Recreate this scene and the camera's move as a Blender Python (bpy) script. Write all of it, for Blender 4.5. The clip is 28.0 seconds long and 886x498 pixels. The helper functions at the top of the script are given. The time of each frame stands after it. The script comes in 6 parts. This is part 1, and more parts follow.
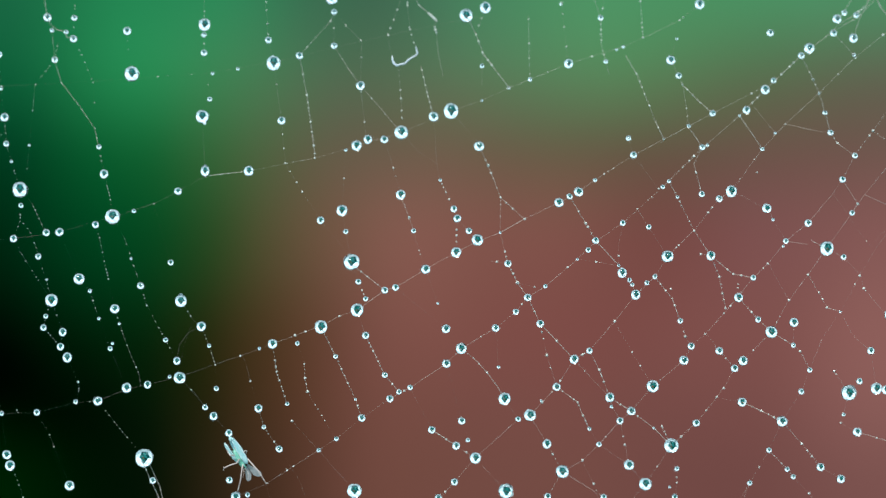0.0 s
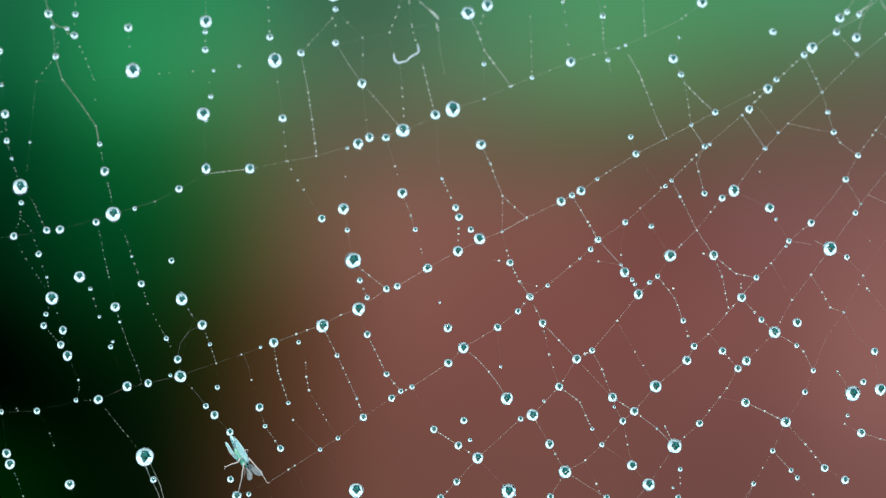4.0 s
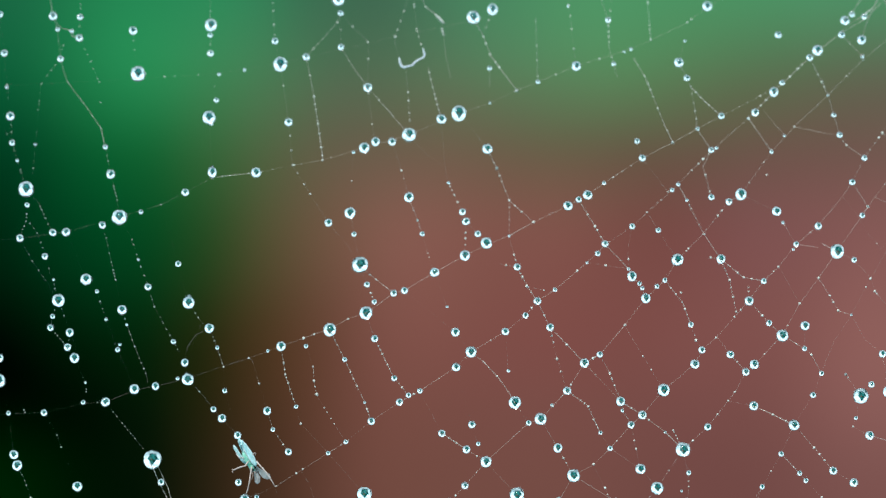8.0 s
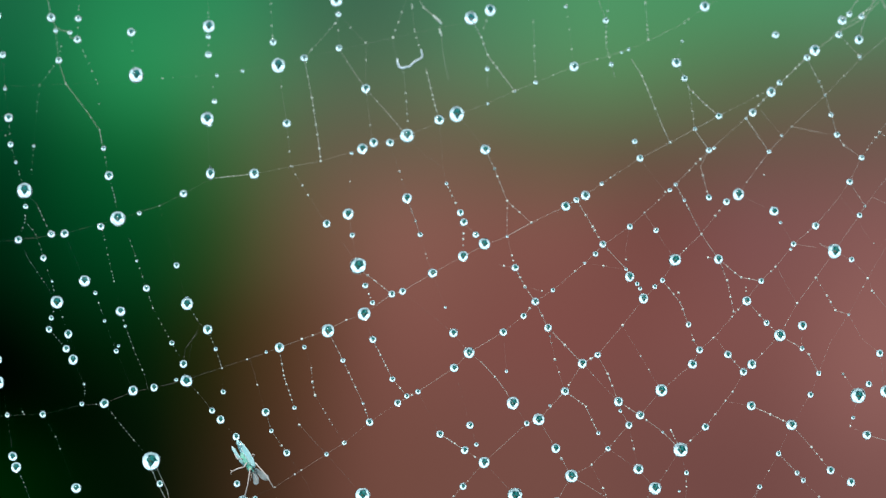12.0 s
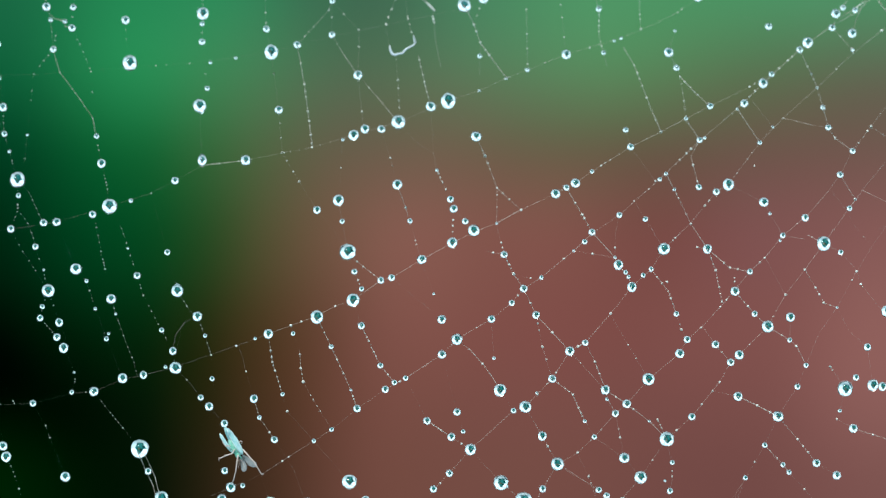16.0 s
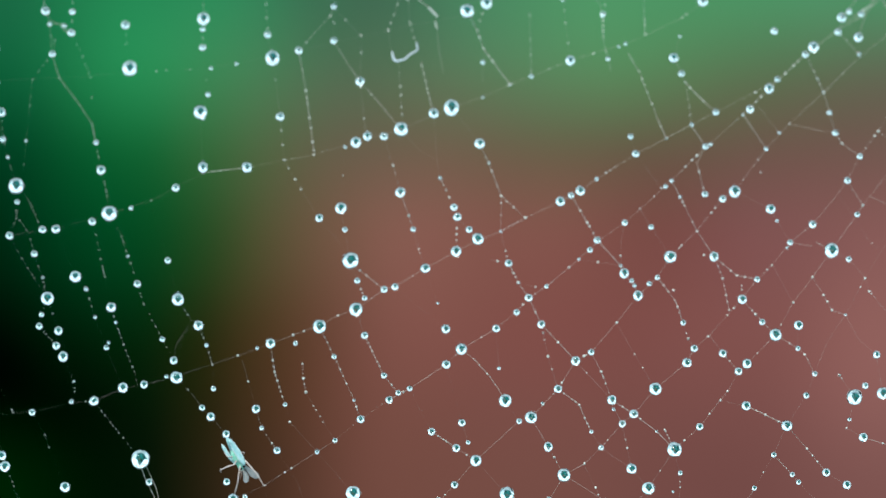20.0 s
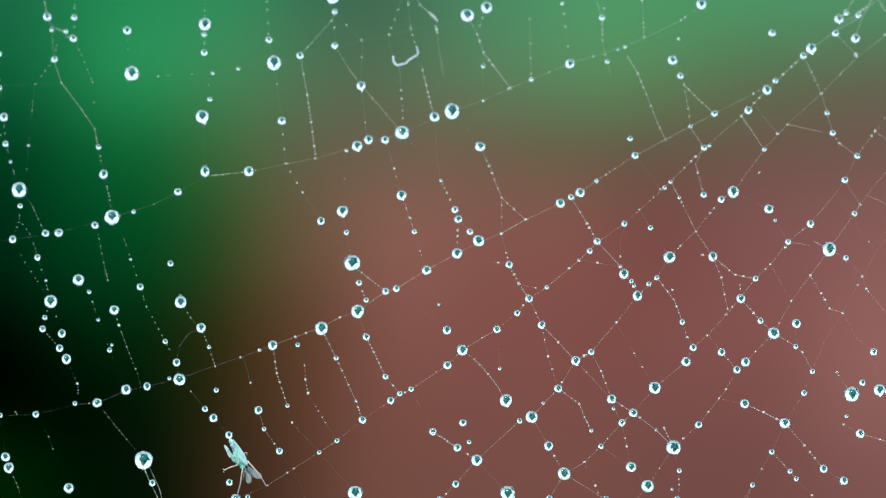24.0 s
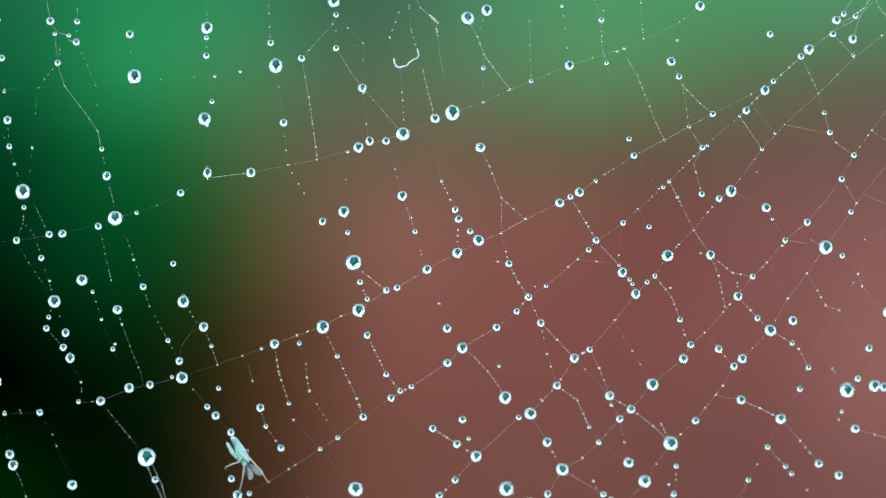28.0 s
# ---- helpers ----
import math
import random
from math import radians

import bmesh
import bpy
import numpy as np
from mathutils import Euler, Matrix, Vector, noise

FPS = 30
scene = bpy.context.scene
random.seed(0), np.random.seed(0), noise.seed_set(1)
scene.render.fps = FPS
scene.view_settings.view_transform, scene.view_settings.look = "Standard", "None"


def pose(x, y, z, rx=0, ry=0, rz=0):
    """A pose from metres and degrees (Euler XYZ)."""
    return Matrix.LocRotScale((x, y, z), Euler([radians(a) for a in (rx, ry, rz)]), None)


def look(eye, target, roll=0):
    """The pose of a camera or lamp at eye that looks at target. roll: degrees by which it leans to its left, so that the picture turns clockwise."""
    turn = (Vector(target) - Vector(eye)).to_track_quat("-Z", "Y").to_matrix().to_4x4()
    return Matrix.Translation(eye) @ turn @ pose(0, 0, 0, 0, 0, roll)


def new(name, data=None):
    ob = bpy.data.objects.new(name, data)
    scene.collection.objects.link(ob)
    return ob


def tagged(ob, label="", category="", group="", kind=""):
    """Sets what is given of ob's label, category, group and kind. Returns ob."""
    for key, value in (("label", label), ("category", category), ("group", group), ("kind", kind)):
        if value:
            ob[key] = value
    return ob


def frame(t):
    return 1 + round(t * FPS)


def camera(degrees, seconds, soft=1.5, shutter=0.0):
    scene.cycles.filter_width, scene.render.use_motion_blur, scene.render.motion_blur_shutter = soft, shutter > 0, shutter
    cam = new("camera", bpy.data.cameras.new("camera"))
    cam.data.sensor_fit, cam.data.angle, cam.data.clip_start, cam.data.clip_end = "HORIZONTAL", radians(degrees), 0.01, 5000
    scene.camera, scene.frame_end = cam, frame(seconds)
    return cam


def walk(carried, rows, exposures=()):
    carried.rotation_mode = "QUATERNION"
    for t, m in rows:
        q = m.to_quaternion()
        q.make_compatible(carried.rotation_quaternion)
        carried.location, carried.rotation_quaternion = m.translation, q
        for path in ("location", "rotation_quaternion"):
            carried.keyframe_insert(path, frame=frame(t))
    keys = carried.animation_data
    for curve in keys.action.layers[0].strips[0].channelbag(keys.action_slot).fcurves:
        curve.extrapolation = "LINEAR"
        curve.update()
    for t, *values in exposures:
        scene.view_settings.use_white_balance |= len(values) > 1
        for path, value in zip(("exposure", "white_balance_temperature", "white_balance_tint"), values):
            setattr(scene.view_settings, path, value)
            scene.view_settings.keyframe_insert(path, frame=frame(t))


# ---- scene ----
# A dewy spider web in a garden. World metres; the web's own plan is in millimetres, x to the right and z up from its middle.
MM = 0.001
FAR = 479.2  # eye to web, mm
HEIGHT = 1.0  # the web's middle above the ground

# camera: a macro lens on a stand
cam = camera(6, 28.0, 1.35, 0.7)
cam.data.dof.use_dof = True
cam.data.dof.focus_distance = FAR * MM * 1.0042
cam.data.dof.aperture_fstop = 48.0
EYE = pose(0, -FAR * MM, HEIGHT, 90, 0, 0)
walk(cam, [(0.0, EYE), (28.0, EYE)], [(0.0, 0.0), (4.0, 0.01), (10.0, 0.04), (17.0, 0.05), (21.0, 0.07), (25.0, 0.09), (28.0, 0.08)])

# overcast daylight
world = bpy.data.worlds.new("sky")
scene.world = world
world.use_nodes = True
wn, wl = world.node_tree.nodes, world.node_tree.links
sky = wn.new("ShaderNodeTexSky")
sky.sky_type, sky.sun_disc = "NISHITA", False
sky.sun_elevation, sky.sun_rotation = radians(48), radians(200)
low = wn.new("ShaderNodeVectorMath")
low.operation = "SCALE"
low.inputs["Scale"].default_value = 0.1
wl.new(sky.outputs["Color"], low.inputs[0])
cloud = wn.new("ShaderNodeMix")
cloud.data_type = "RGBA"
cloud.inputs["Factor"].default_value = 0.85
cloud.inputs["B"].default_value = (0.66, 0.90, 1.0, 1)
wl.new(low.outputs["Vector"], cloud.inputs["A"])
puffs = wn.new("ShaderNodeTexNoise")
puffs.inputs["Scale"].default_value = 3.4
puffs.inputs["Detail"].default_value = 4
shade = wn.new("ShaderNodeMapRange")
for socket, value in zip(list(shade.inputs)[1:5], (0.34, 0.66, 0.4, 1.6)):
    socket.default_value = value
wl.new(puffs.outputs["Fac"], shade.inputs[0])
thick = wn.new("ShaderNodeVectorMath")
thick.operation = "SCALE"
wl.new(cloud.outputs["Result"], thick.inputs[0])
wl.new(shade.outputs[0], thick.inputs["Scale"])
wl.new(thick.outputs["Vector"], wn["Background"].inputs["Color"])
wn["Background"].inputs["Strength"].default_value = 1.72

sun_data = bpy.data.lights.new("sun", "SUN")
sun_data.energy, sun_data.angle, sun_data.color = 2.6, radians(15), (1.0, 0.97, 0.92)
sun = new("sun", sun_data)
sun.matrix_world = look((-0.4, -1.0, 2.2), (0, 0, HEIGHT))


# ---- materials ----
def material(name):
    m = bpy.data.materials.new(name)
    m.use_nodes = True
    m.node_tree.nodes.clear()
    return m, m.node_tree.nodes, m.node_tree.links


def finish(nodes, links, shader):
    out = nodes.new("ShaderNodeOutputMaterial")
    links.new(shader.outputs[0], out.inputs["Surface"])


def water_material():
    m, n, l = material("dew_water")
    glass = n.new("ShaderNodeBsdfGlass")
    glass.inputs["IOR"].default_value = 1.333
    glass.inputs["Roughness"].default_value = 0.0
    glass.inputs["Color"].default_value = (0.97, 1.0, 1.0, 1)
    finish(n, l, glass)
    return m


def glue_material():
    """Fine beads: water clouded by the thread's own glue."""
    m, n, l = material("cloudy_bead")
    glass = n.new("ShaderNodeBsdfGlass")
    glass.inputs["IOR"].default_value = 1.35
    glass.inputs["Roughness"].default_value = 0.02
    cloudy = n.new("ShaderNodeBsdfDiffuse")
    island = n.new("ShaderNodeNewGeometry")
    ramp = n.new("ShaderNodeValToRGB")
    ramp.color_ramp.elements[0].color = (0.82, 0.88, 0.81, 1)
    ramp.color_ramp.elements[1].color = (0.92, 0.98, 0.92, 1)
    l.new(island.outputs["Random Per Island"], ramp.inputs["Fac"])
    l.new(ramp.outputs["Color"], cloudy.inputs["Color"])
    both = n.new("ShaderNodeMixShader")
    both.inputs["Fac"].default_value = 0.85
    l.new(glass.outputs[0], both.inputs[1])
    l.new(cloudy.outputs[0], both.inputs[2])
    clear = n.new("ShaderNodeBsdfTransparent")
    thin = n.new("ShaderNodeMixShader")
    thin.inputs["Fac"].default_value = 0.97
    l.new(clear.outputs[0], thin.inputs[1])
    l.new(both.outputs[0], thin.inputs[2])
    finish(n, l, thin)
    return m


def plain_material(name, a, b, scale, rough):
    m, n, l = material(name)
    p = n.new("ShaderNodeBsdfPrincipled")
    coord = n.new("ShaderNodeTexCoord")
    big, fine = n.new("ShaderNodeTexNoise"), n.new("ShaderNodeTexNoise")
    big.inputs["Scale"].default_value, fine.inputs["Scale"].default_value = scale, scale * 14
    fine.inputs["Detail"].default_value = 6
    mean = n.new("ShaderNodeMath")
    mean.operation = "MULTIPLY_ADD"
    mean.inputs[1].default_value = 0.5
    half = n.new("ShaderNodeMath")
    half.operation = "MULTIPLY"
    half.inputs[1].default_value = 0.5
    ramp = n.new("ShaderNodeValToRGB")
    ramp.color_ramp.elements[0].position, ramp.color_ramp.elements[1].position = 0.3, 0.7
    ramp.color_ramp.elements[0].color, ramp.color_ramp.elements[1].color = (*a, 1), (*b, 1)
    bump = n.new("ShaderNodeBump")
    bump.inputs["Distance"].default_value = 0.02
    for tex in (big, fine):
        l.new(coord.outputs["Object"], tex.inputs["Vector"])
    l.new(big.outputs["Fac"], half.inputs[0])
    l.new(fine.outputs["Fac"], mean.inputs[0])
    l.new(half.outputs[0], mean.inputs[2])
    l.new(mean.outputs[0], ramp.inputs["Fac"])
    l.new(ramp.outputs["Color"], p.inputs["Base Color"])
    l.new(fine.outputs["Fac"], bump.inputs["Height"])
    l.new(bump.outputs["Normal"], p.inputs["Normal"])
    p.inputs["Roughness"].default_value = rough
    finish(n, l, p)
    return m


def silk_material():
    m, n, l = material("spider_silk")
    p = n.new("ShaderNodeBsdfPrincipled")
    info = n.new("ShaderNodeObjectInfo")
    ramp = n.new("ShaderNodeValToRGB")
    ramp.color_ramp.elements[0].color = (0.90, 0.80, 0.71, 1)
    ramp.color_ramp.elements[1].color = (0.96, 0.90, 0.82, 1)
    grain = n.new("ShaderNodeTexNoise")
    grain.inputs["Scale"].default_value = 2500
    add = n.new("ShaderNodeMath")
    add.operation = "MULTIPLY_ADD"
    add.inputs[1].default_value = 0.5
    l.new(grain.outputs["Fac"], add.inputs[0])
    l.new(info.outputs["Random"], add.inputs[2])
    l.new(add.outputs[0], ramp.inputs["Fac"])
    l.new(ramp.outputs["Color"], p.inputs["Base Color"])
    p.inputs["Roughness"].default_value = 0.35
    # fine silk lets most of the light through
    clear = n.new("ShaderNodeBsdfTransparent")
    both = n.new("ShaderNodeMixShader")
    both.inputs["Fac"].default_value = 0.34
    l.new(clear.outputs[0], both.inputs[1])
    l.new(p.outputs[0], both.inputs[2])
    finish(n, l, both)
    return m


def insect_material(name, a, b, rough, alpha=1.0):
    m, n, l = material(name)
    p = n.new("ShaderNodeBsdfPrincipled")
    spots = n.new("ShaderNodeTexNoise")
    spots.inputs["Scale"].default_value = 5200
    spots.inputs["Detail"].default_value = 5
    ramp = n.new("ShaderNodeValToRGB")
    ramp.color_ramp.elements[0].position, ramp.color_ramp.elements[1].position = 0.35, 0.65
    ramp.color_ramp.elements[0].color, ramp.color_ramp.elements[1].color = (*a, 1), (*b, 1)
    bump = n.new("ShaderNodeBump")
    bump.inputs["Strength"].default_value = 0.3
    bump.inputs["Distance"].default_value = 0.00003
    coord = n.new("ShaderNodeTexCoord")
    l.new(coord.outputs["Object"], spots.inputs["Vector"])
    l.new(spots.outputs["Fac"], ramp.inputs["Fac"])
    l.new(spots.outputs["Fac"], bump.inputs["Height"])
    l.new(ramp.outputs["Color"], p.inputs["Base Color"])
    l.new(bump.outputs["Normal"], p.inputs["Normal"])
    p.inputs["Roughness"].default_value = rough
    p.inputs["Alpha"].default_value = alpha
    finish(n, l, p)
    return m


# the blurred garden, light and shade put into its glow: soft bands of colour from top to bottom, each with its (place
# across, red, green, blue)
BANDS = []


def band(down, *stops):
    BANDS.append((down, stops))


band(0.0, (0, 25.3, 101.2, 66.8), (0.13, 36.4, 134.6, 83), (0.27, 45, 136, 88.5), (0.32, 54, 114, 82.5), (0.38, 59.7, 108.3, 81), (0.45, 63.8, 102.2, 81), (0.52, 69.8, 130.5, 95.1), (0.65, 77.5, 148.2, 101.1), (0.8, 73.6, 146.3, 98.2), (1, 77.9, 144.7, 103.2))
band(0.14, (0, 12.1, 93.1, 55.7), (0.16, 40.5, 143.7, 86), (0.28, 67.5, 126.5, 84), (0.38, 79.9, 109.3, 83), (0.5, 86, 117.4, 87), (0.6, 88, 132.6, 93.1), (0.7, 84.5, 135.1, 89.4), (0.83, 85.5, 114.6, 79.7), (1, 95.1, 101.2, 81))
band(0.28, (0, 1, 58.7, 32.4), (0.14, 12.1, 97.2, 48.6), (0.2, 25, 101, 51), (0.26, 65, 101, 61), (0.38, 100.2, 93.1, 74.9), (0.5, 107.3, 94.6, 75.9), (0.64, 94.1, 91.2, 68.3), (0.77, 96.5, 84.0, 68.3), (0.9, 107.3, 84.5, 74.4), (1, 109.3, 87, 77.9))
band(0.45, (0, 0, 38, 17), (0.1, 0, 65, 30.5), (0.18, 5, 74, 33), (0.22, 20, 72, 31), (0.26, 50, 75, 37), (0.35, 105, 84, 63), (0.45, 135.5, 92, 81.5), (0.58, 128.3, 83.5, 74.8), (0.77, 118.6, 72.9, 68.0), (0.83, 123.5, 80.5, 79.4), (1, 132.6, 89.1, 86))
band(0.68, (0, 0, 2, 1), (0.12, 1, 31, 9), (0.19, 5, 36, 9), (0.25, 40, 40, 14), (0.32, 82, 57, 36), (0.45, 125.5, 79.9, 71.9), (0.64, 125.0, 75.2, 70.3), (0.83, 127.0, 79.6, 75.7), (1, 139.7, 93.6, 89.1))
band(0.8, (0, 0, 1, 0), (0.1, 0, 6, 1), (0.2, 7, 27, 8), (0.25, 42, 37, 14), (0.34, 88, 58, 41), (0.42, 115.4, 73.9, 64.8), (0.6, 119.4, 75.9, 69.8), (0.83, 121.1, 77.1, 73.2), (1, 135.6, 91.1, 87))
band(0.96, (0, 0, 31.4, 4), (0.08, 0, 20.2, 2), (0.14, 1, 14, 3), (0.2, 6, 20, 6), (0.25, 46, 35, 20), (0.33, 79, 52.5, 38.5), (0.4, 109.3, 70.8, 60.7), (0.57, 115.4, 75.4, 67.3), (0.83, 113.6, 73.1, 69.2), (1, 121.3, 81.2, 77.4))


def linear(c):
    c = max(0.0, c) / 255
    return c / 12.92 if c < 0.04045 else ((c + 0.055) / 1.055) ** 2.4


def garden_glow_material():
    m, n, l = material("glowing_garden")
    coord = n.new("ShaderNodeTexCoord")
    split = n.new("ShaderNodeSeparateXYZ")
    l.new(coord.outputs["Object"], split.inputs[0])

    def ranged(socket, a, b, c, d, kind="LINEAR"):
        r = n.new("ShaderNodeMapRange")
        r.interpolation_type = kind
        for i, v in enumerate((a, b, c, d)):
            r.inputs[i + 1].default_value = v
        l.new(socket, r.inputs[0])
        return r.outputs[0]

    def mixed(fac, a, b):
        x = n.new("ShaderNodeMix")
        x.data_type = "RGBA"
        l.new(fac, x.inputs["Factor"])
        l.new(a, x.inputs["A"])
        l.new(b, x.inputs["B"])
        return x.outputs["Result"]

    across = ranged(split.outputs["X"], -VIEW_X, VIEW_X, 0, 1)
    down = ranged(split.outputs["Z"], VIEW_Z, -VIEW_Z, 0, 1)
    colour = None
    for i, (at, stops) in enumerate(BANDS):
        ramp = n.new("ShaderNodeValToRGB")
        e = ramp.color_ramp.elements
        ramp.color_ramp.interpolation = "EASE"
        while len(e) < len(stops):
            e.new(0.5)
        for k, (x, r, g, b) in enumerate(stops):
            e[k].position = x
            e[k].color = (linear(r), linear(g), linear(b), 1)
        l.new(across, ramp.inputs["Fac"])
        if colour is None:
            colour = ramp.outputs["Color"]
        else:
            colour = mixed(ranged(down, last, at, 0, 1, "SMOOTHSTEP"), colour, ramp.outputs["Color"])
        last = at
    # dark foliage round about, its shade put into the glow to darken the drops' middles
    leaves = n.new("ShaderNodeTexNoise")
    leaves.inputs["Scale"].default_value = 2.6
    leaves.inputs["Detail"].default_value = 4
    l.new(coord.outputs["Object"], leaves.inputs["Vector"])
    dark = n.new("ShaderNodeValToRGB")
    dark.color_ramp.elements[0].position, dark.color_ramp.elements[1].position = 0.40, 0.55
    dark.color_ramp.elements[0].color = (0.0, 0.005, 0.006, 1)
    dark.color_ramp.elements[1].color = (0.018, 0.23, 0.225, 1)
    l.new(leaves.outputs["Fac"], dark.inputs["Fac"])
    ax, az = n.new("ShaderNodeMath"), n.new("ShaderNodeMath")
    ax.operation = az.operation = "ABSOLUTE"
    l.new(split.outputs["X"], ax.inputs[0])
    l.new(split.outputs["Z"], az.inputs[0])
    side = ranged(ax.outputs[0], VIEW_X * 1.12, VIEW_X * 1.28, 0, 1, "SMOOTHSTEP")
    over = ranged(az.outputs[0], VIEW_Z * 1.22, VIEW_Z * 1.45, 0, 1, "SMOOTHSTEP")
    edge = n.new("ShaderNodeMath")
    edge.operation = "MAXIMUM"
    l.new(side, edge.inputs[0])
    l.new(over, edge.inputs[1])
    colour = mixed(edge.outputs[0], colour, dark.outputs["Color"])
    # upright streaks in the glow's strength, as of out-of-focus leaves and stems
    far = n.new("ShaderNodeMapping")
    far.inputs["Scale"].default_value = (1.0, 1.0, 0.25)
    blotch = n.new("ShaderNodeTexNoise")
    blotch.inputs["Scale"].default_value = 38
    blotch.inputs["Detail"].default_value = 1
    l.new(coord.outputs["Object"], far.inputs["Vector"])
    l.new(far.outputs["Vector"], blotch.inputs["Vector"])
    # the whole bank glows by itself, its lighting held in these colours
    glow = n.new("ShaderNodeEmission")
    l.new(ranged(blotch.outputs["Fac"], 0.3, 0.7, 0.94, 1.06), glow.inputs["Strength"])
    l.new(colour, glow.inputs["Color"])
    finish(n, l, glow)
    return m


BACK = 2.3  # web to backdrop
VIEW_X = (BACK + FAR * MM) * math.tan(radians(3))
VIEW_Z = VIEW_X * 882 / 1568
WATER = water_material()
GLUE = glue_material()
SILK = silk_material()
PALE_GROUND = plain_material("pale_ground", (0.42, 0.53, 0.56), (0.60, 0.69, 0.71), 1.2, 0.8)
# dark colours of the unseen slabs added about the web
BLOCKER_DARK = plain_material("blocker_dark", (0.018, 0.014, 0.012), (0.045, 0.036, 0.030), 3.0, 0.6)
BLOCKER_BROWN = plain_material("blocker_brown", (0.07, 0.06, 0.05), (0.12, 0.10, 0.085), 1.5, 0.9)
GARDEN_GLOW = garden_glow_material()
SHELL = insect_material("pale_turquoise_shell", (0.34, 0.72, 0.77), (0.58, 0.90, 0.93), 0.28)
BELLY = insect_material("green_belly", (0.15, 0.62, 0.47), (0.38, 0.80, 0.66), 0.4)
LEG = insect_material("pale_leg", (0.60, 0.49, 0.45), (0.82, 0.73, 0.69), 0.5)
WING = insect_material("clear_wing", (0.46, 0.53, 0.55), (0.66, 0.72, 0.74), 0.3, 0.5)
RIM_HIGHLIGHT = insect_material("pale_rim_highlight", (0.72, 0.88, 0.90), (0.92, 0.97, 0.97), 0.3)
EYE_DARK = insect_material("dark_eye", (0.01, 0.012, 0.012), (0.03, 0.03, 0.03), 0.2)
FIBRE = insect_material("pale_fibre", (0.64, 0.78, 0.90), (0.82, 0.91, 0.97), 0.3)


# ---- meshes ----
def mesh_of(name, bm, mat, smooth=True):
    me = bpy.data.meshes.new(name)
    bm.to_mesh(me)
    bm.free()
    me.materials.append(mat)
    if smooth:
        me.polygons.foreach_set("use_smooth", [True] * len(me.polygons))
    return me


def part(name, bm, mat, parent, label=""):
    ob = new(name, mesh_of(name, bm, mat))
    ob.parent = parent
    if label:
        tagged(ob, label)
    return ob


def tube(bm, points, radii, sides=6):
    """A round, closed tube along points, in metres."""
    rings = []
    up = Vector((0, 1, 0))
    for i, p in enumerate(points):
        a, b = points[max(i - 1, 0)], points[min(i + 1, len(points) - 1)]
        d = (Vector(b) - Vector(a)).normalized()
        s = d.cross(up)
        s = s.normalized() if s.length > 1e-6 else Vector((1, 0, 0))
        u = s.cross(d)
        rings.append([bm.verts.new(Vector(p) + radii[i] * (math.cos(k * math.tau / sides) * s + math.sin(k * math.tau / sides) * u)) for k in range(sides)])
    for r0, r1 in zip(rings, rings[1:]):
        for k in range(sides):
            bm.faces.new((r0[k], r0[(k + 1) % sides], r1[(k + 1) % sides], r1[k]))
    bm.faces.new(rings[0][::-1])
    bm.faces.new(rings[-1])


def ball(bm, place, radius, detail=1, stretch=(1, 1, 1), turn=None):
    m = Matrix.Translation(place) @ (turn or Matrix()) @ Matrix.Diagonal((*stretch, 1))
    bmesh.ops.create_icosphere(bm, subdivisions=detail, radius=radius, matrix=m)


# ---- how the web sways ----
# rows of seconds and the strength of six shapes of sway; each shape is a field over the web (terms 1, u, v, uu, uv, vv), in mm
SHAPES_X = (
    (-0.845, -0.386, 0.340, 0.022, 0.208, -0.009),
    (-0.219, 0.057, -0.005, -0.030, 0.038, -0.021),
    (0.158, -0.352, -0.069, -0.071, 0.127, -0.098),
    (-0.017, 0.036, 0.011, 0.043, 0.009, -0.051),
    (-0.003, -0.008, -0.138, -0.006, -0.010, -0.026),
    (-0.009, -0.037, 0.009, 0.024, 0.052, -0.009),
)
SHAPES_Z = (
    (0.441, 0.191, -0.495, -0.204, 0.010, -0.095),
    (-0.637, 0.242, -0.032, 0.098, 0.017, -0.039),
    (-0.066, 0.183, -0.525, 0.085, -0.003, 0.065),
    (-0.025, -0.104, -0.188, 0.022, 0.138, 0.029),
    (-0.024, -0.010, 0.016, 0.050, 0.020, 0.042),
    (0.000, -0.031, 0.041, -0.019, 0.009, 0.004),
)
SWAY = []


def sway(*row):
    SWAY.append(row)


sway(0, 0.000, 0.000, -0.000, -0.000, 0.000, 0.000)
sway(0.1, -0.036, -0.156, 0.064, 0.047, 0.172, -0.068)
sway(0.2, 0.148, -0.370, 0.055, 0.061, 0.150, -0.016)
sway(0.3, 0.021, -0.217, 0.047, -0.019, 0.258, -0.114)
sway(0.4, -0.020, -0.100, 0.015, -0.106, 0.299, -0.167)
sway(0.5, 0.066, -0.180, 0.000, -0.130, 0.309, -0.161)
sway(0.6, -0.091, -0.044, -0.031, -0.103, 0.285, -0.218)
sway(0.7, -0.151, -0.128, -0.025, 0.005, 0.272, -0.233)
sway(0.8, -0.196, -0.150, -0.048, 0.079, 0.213, -0.237)
sway(0.9, -0.169, -0.169, -0.102, 0.131, 0.079, -0.199)
sway(1, -0.115, -0.171, -0.173, 0.167, -0.090, -0.146)
sway(1.1, -0.028, -0.263, -0.129, 0.100, -0.029, -0.197)
sway(1.2, 0.073, -0.300, -0.111, 0.002, -0.010, -0.237)
sway(1.3, -0.041, -0.247, -0.034, -0.082, 0.180, -0.391)
sway(1.4, -0.027, -0.349, 0.045, -0.124, 0.319, -0.484)
sway(1.5, 0.054, -0.216, 0.011, -0.300, 0.273, -0.524)
sway(1.6, -0.067, -0.136, -0.041, -0.299, 0.346, -0.334)
